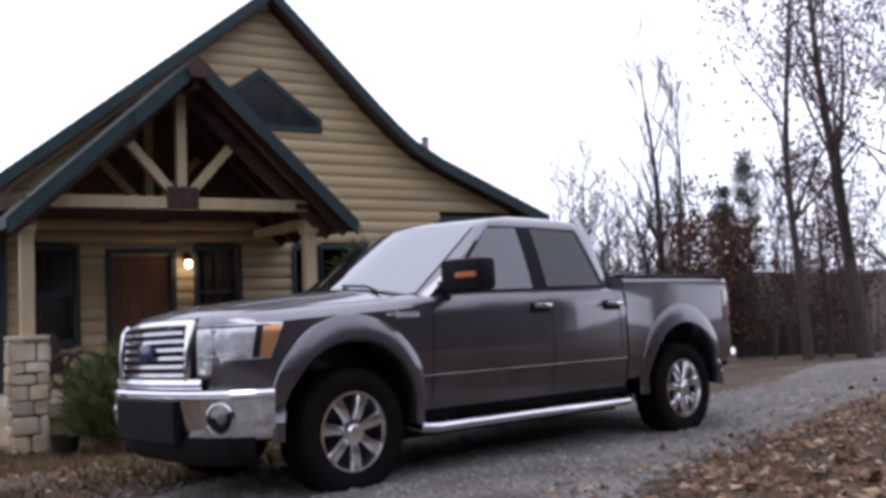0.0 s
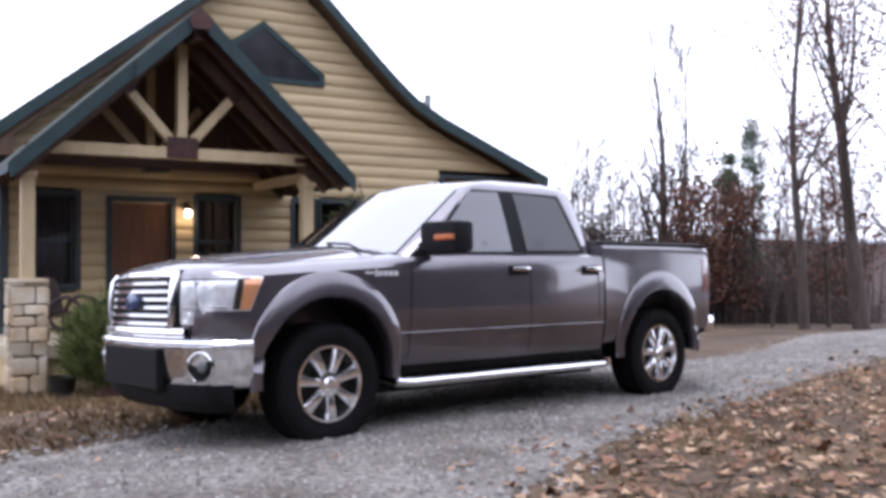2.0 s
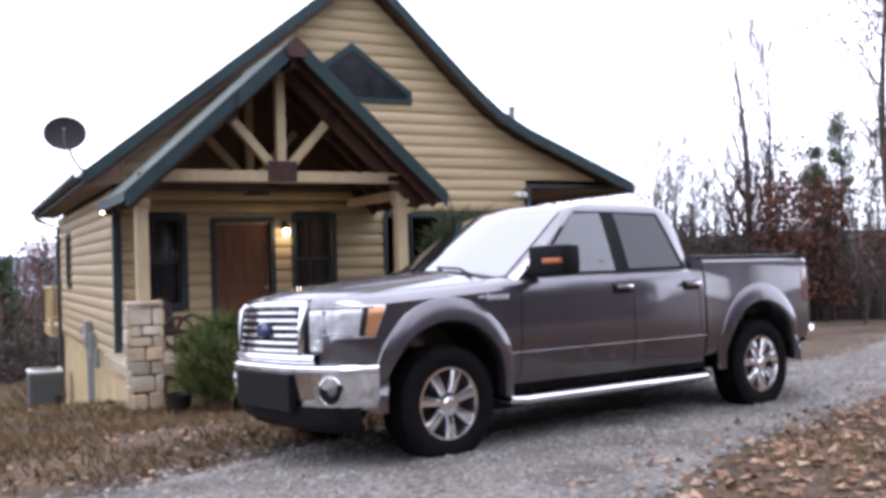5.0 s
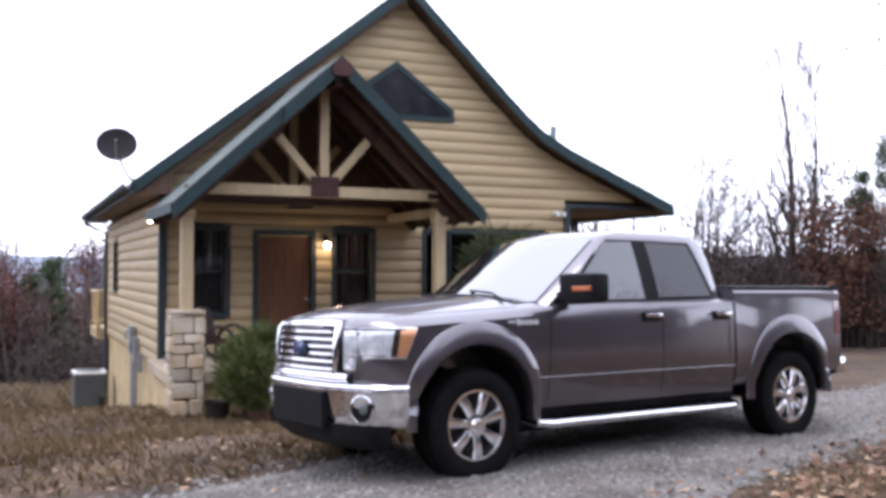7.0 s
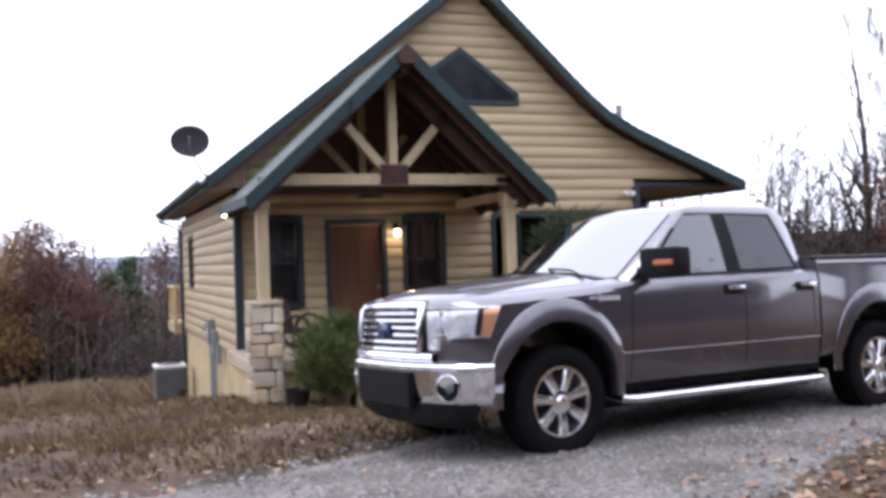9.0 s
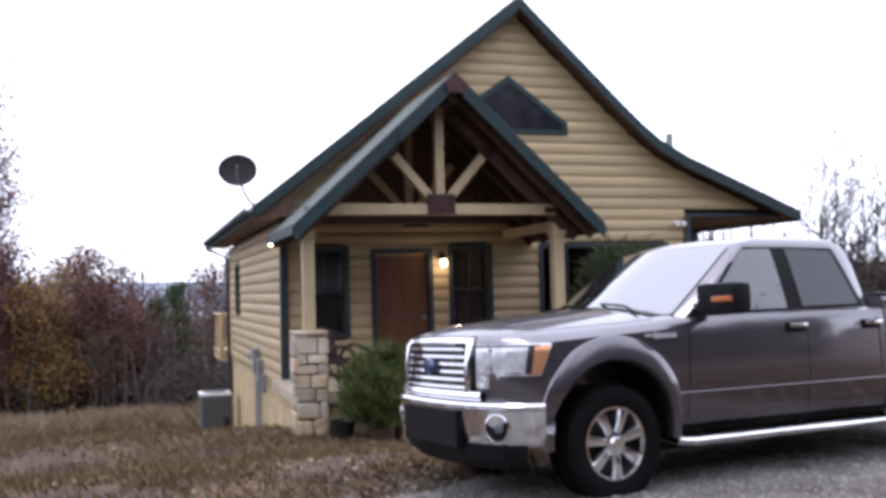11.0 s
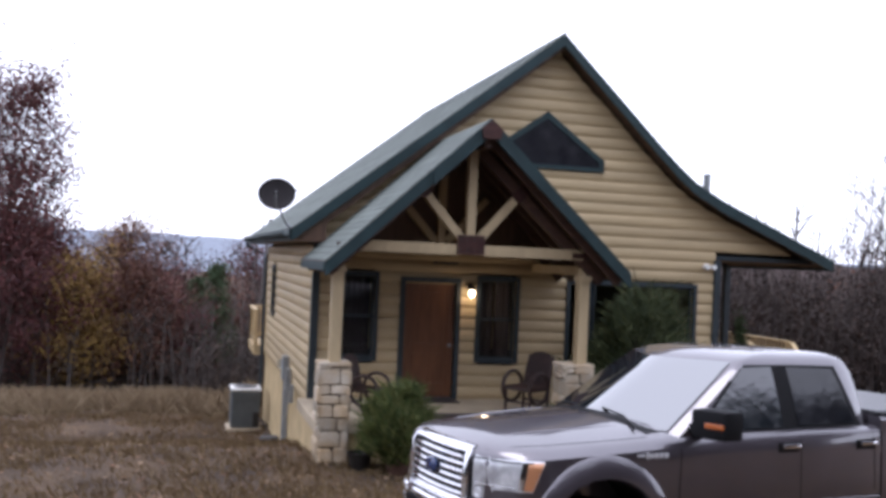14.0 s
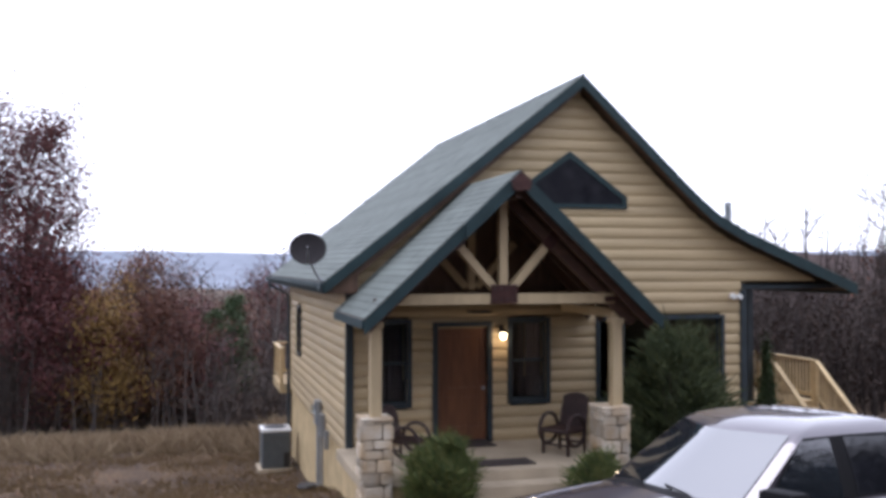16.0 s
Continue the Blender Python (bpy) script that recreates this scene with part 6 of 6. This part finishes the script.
broad_tree("oak_sapling", "young oak holding rusty brown leaves", 30.5, 8.6, 6.0, 45, OAKLEAF, 2400, 0.15, trunk=0.08, fork=0.1, group="oaks")
for k, (x, y, h) in enumerate(((18.2, 12.2, 4.6), (18.9, 11.0, 5.4), (20.0, 11.2, 5.8), (20.9, 10.6, 4.6), (22.4, 12.6, 6.4), (22.8, 10.8, 5.6), (24.2, 12.4, 5.6), (26.2, 12.4, 5.0), (27.4, 11.4, 5.6), (28.0, 9.6, 6.8), (24.6, 7.6, 6.2), (29.6, 7.4, 6.6), (31.6, 10.6, 6.0), (32.4, 7.0, 7.5))):
    broad_tree("thin_tree", "thin bare tree with fine twigs", x, y, h, 140 + k, OAKLEAF if k % 3 == 0 else None, 160, 0.16, depth=3, trunk=0.055, fork=0.15, spread=0.4, upright=1.7, group="thin trees")
# trees down the slope past the lawn
broad_tree("maroon_oak", "large oak with thinning maroon leaves", -10.9, 19.8, 9.9, 51, MAROON, 19000, 0.14, depth=3, trunk=0.22, upright=1.6, fork=0.2, group="lawn trees", cloud=0.4, spread=0.4)
broad_tree("maroon_oak", "oak with thinning maroon leaves", -8.9, 20.8, 6.2, 52, MAROON, 8000, 0.14, depth=3, trunk=0.16, fork=0.2, group="lawn trees", cloud=0.5)
broad_tree("maroon_oak", "oak with thinning maroon leaves", -11.9, 18.6, 9.6, 53, MAROON, 15000, 0.14, depth=3, trunk=0.18, fork=0.2, group="lawn trees", cloud=0.5)
for k, (x, y, h, lf) in enumerate(((-8.0, 25.5, 6.6, GOLDLEAF), (-6.6, 28.0, 7.6, OAKLEAF), (-9.4, 23.0, 6.0, MAROON), (-5.2, 30.0, 7.8, OAKLEAF), (-4.0, 27.5, 5.8, MAROON), (-2.6, 30.0, 6.2, OAKLEAF), (-11.5, 25.0, 7.0, MAROON), (-7.4, 32.0, 8.4, OAKLEAF), (-14.0, 25.0, 7.5, MAROON), (-1.0, 33.0, 7.0, MAROON))):
    h *= 0.80
    broad_tree("autumn_tree", "autumn tree with dull " + {"dull_gold_leaf": "golden", "rusty_oak_leaf": "rusty", "maroon_leaf": "maroon"}[lf.name] + " leaves at the lawn's end", x, y, h, 60 + k, lf, 4200, 0.14, depth=3, trunk=0.10, fork=0.1, group="autumn trees", cloud=0.5)
for k, (x, y, h, lf) in enumerate(((-8.0, 19.2, 4.6, GOLDLEAF), (-7.2, 20.4, 4.2, GOLDLEAF), (-6.3, 20.6, 4.9, RUSTLEAF), (-5.3, 21.4, 4.6, RUSTLEAF), (-4.4, 22.6, 4.2, MAROON), (-9.4, 19.6, 4.4, MAROON))):
    broad_tree("autumn_tree", "small autumn tree with " + {"dull_gold_leaf": "golden", "red_autumn_leaf": "rusty red", "maroon_leaf": "maroon"}[lf.name] + " leaves at the lawn's end", x, y, h, 160 + k, lf, 5200, 0.12, depth=3, trunk=0.08, fork=0.15, group="autumn trees", cloud=0.32, low=0.3)
pine_tree(-2.9, 24.0, 5.9, 75, 0.12)
pine_tree(-3.7, 25.2, 5.2, 76, 0.10)


def woods(name, label, count, place, seed, hmin, hmax, twigs=7, leafy=0.0, thick=0.03, leaf=BRUSH, stem=STEM):
    """A stand of thin stems with twigs, one mesh."""
    rnd = random.Random(seed)
    s, brush = Soup(), Soup()
    for _ in range(count):
        x, y = place(rnd)
        z = ground_z(x, y) - 0.1
        h = rnd.uniform(hmin, hmax)
        p = Vector((x, y, z))
        q = p + Vector((rnd.gauss(0, 0.06) * h, rnd.gauss(0, 0.06) * h, h))
        r = thick * rnd.uniform(0.5, 1.6)
        s.cone(p, q, r, r * 0.3, 4)
        for _ in range(twigs):
            f = rnd.uniform(0.2, 1.0)
            a = rnd.uniform(0, 6.283)
            b = p.lerp(q, f)
            e = b + Vector((math.cos(a), math.sin(a), rnd.uniform(0.4, 1.6))) * h * rnd.uniform(0.06, 0.20)
            s.cone(b, e, r * 0.4, r * 0.1, 3)
            if rnd.random() < leafy:
                for _ in range(6):
                    brush.leaf(e + Vector((rnd.gauss(0, 0.2), rnd.gauss(0, 0.2), rnd.gauss(0, 0.2))) * max(1, h / 6), rnd.uniform(0.07, 0.18) * max(1, h / 7), rnd)
    tagged(s.mesh(name, stem), label, "woods", kind="stuff")
    if brush.v:
        tagged(brush.mesh("woodland_leaves", leaf), "dull brown leaves clinging to the undergrowth", "leaves", kind="stuff")


def right_band(rnd):
    u = rnd.uniform(0, 1) ** 0.8
    x = rnd.uniform(7.5, 52.0)
    return x, 1.0 + 0.38 * x + u * 16.0


woods("undergrowth", "dense brown leafless undergrowth along the drive", 7000, right_band, 81, 1.6, 3.6, 9, 0.5, 0.03)
woods("woodland", "bare grey woodland behind the house", 2000, lambda r: (r.uniform(4, 75), r.uniform(28, 85)), 82, 5.0, 11.0, 9, 0.12, 0.085)
woods("woodland", "bare brown woodland below the lawn", 1300, lambda r: (r.uniform(-45, 6), r.uniform(26, 75)), 83, 4.0, 7.5, 10, 0.5, 0.07, HAZEBRUSH, HAZESTEM)
woods("undergrowth", "brown thicket at the end of the lawn", 700, lambda r: (r.uniform(-26, 2), r.uniform(19.5, 27)), 84, 1.0, 2.8, 8, 0.8, 0.018, HAZEBRUSH, HAZESTEM)
woods("saplings", "close dark upright saplings at the lawn's end", 300, lambda r: (r.uniform(-22, 0), r.uniform(18.5, 25.0)), 87, 1.8, 4.2, 12, 0.35, 0.05, HAZEBRUSH, HAZESTEM)

woods("woodland", "bare woodland on the near side of the drive", 1900, lambda r: (r.uniform(-45, 45), r.uniform(-47, -28)), 85, 8.5, 14.5, 14, 0.95, 0.10)
woods("woodland", "bare woodland beside the lawn", 420, lambda r: (r.uniform(-60, -30), r.uniform(-30, 30)), 86, 6.0, 11.0, 12, 0.9, 0.09)


def litter(name, label, mat, count, place, size, seed, grass=False):
    rnd = random.Random(seed)
    s = Soup()
    made = 0
    while made < count:
        x, y = place(rnd)
        d = drive_distance(x, y)
        if (X0 - 0.1 < x < X1 + 0.1 and -2.4 < y < BACK) or (d < 1.0 and rnd.random() > (0.0 if grass else 0.07 + 0.75 * max(0, d - 0.6))):
            made += 0.2
            continue
        z = ground_z(x, y)
        if grass and noise.noise((x * 0.55, y * 0.55, 3.0)) < rnd.uniform(-0.45, 0.25):
            made += 0.5
            continue
        if grass:
            for _ in range(3):
                s.blade(Vector((x + rnd.gauss(0, 0.03), y + rnd.gauss(0, 0.03), z - 0.01)), size * rnd.uniform(0.5, 1.5), min(0.007, size * 0.07), Vector((rnd.gauss(0, size * 0.5), rnd.gauss(0, size * 0.5), -size * 0.2)))
        else:
            s.leaf(Vector((x, y, z + (0.036 if d < 1 else 0.02) + rnd.uniform(0, 0.02))), size * rnd.uniform(0.5, 1.4), rnd, flat=0.75, slim=0.7)
        made += 1
    tagged(s.mesh(name, mat), label, "leaves" if not grass else "grass", kind="stuff")


def bank_place(rnd):
    x = rnd.uniform(-3.0, 13.0)
    return x, rnd.uniform(-16.5, -10.8 + 0.42 * x)


litter("fallen_leaves", "dry brown leaves strewn over bank and gravel", LITTER, 9500, bank_place, 0.09, 91)
litter("fallen_leaves", "dry brown leaves strewn over the lawn", LITTER, 4800, lambda r: (r.uniform(-14, 0), r.uniform(-11, 12)), 0.075, 92)
litter("dead_lawn_grass", "short straw-coloured winter grass", STRAW, 34000, lambda r: (r.uniform(-13, 1), r.uniform(-9, 14)), 0.10, 93, True)
litter("dead_bank_grass", "short straw-coloured winter grass on the bank", STRAW, 14000, lambda r: (r.uniform(-2, 12), r.uniform(-14, -5)), 0.07, 94, True)
litter("tall_dead_grass", "tall pale dry grass at the lawn's end", PALEGRASS, 4200, lambda r: (r.uniform(-14, -1.5), r.gauss(14.6, 1.2)), 0.62, 95, True)


def pebbles():
    rnd = random.Random(97)
    s = Soup()
    for _ in range(30000):
        cx, cy, w = DRIVE_LINE[rnd.randrange(12, 60)]
        x, y = cx + rnd.gauss(0, w * 0.5), cy + rnd.gauss(0, w * 0.5)
        if drive_distance(x, y) > 1.08:
            continue
        z = ground_z(x, y) + 0.024
        r = rnd.uniform(0.008, 0.032)
        n = len(s.v)
        a = rnd.uniform(0, 6.28)
        for k in range(4):
            s.v.append(Vector((x + r * math.cos(a + 1.57 * k) * rnd.uniform(0.7, 1.3), y + r * math.sin(a + 1.57 * k), z)))
        s.v.append(Vector((x + rnd.gauss(0, r * 0.3), y + rnd.gauss(0, r * 0.3), z + r * rnd.uniform(0.6, 1.1))))
        for k in range(4):
            s.f.append((n + k, n + (k + 1) % 4, n + 4))
    tagged(s.mesh("loose_gravel", PEBBLE), "loose crushed stones on the driveway", "gravel", kind="stuff")


pebbles()


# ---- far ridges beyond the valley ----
# Distance haze is put into the first forest's pale blue colour.
RIDGE = material("far_forest_with_haze_colour", (0.23, 0.255, 0.30), 1.0, var=0.15, scale=0.02, bump=0.0, fine=0.2, spec=0.0)
RIDGENEAR = material("far_bare_forest", (0.070, 0.055, 0.052), 1.0, var=0.25, scale=0.03, bump=0.0, fine=0.4, spec=0.0)


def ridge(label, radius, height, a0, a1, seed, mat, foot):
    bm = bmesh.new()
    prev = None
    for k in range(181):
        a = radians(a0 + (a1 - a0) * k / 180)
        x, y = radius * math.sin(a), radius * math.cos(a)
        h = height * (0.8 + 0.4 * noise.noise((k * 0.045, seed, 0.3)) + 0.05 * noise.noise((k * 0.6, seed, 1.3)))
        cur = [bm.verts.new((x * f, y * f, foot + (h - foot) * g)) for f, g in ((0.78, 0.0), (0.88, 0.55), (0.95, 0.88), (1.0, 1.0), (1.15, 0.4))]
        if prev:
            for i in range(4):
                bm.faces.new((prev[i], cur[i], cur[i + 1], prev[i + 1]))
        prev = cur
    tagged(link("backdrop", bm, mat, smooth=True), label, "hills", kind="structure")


ridge("wooded ridge across the valley, its blue haze put into the colour", 2100, 34, -80, 60, 2.0, RIDGE, -60)
ridge("brown bare wooded hillside beyond the house", 330, 9.0, 28, 120, 5.0, RIDGENEAR, -30)
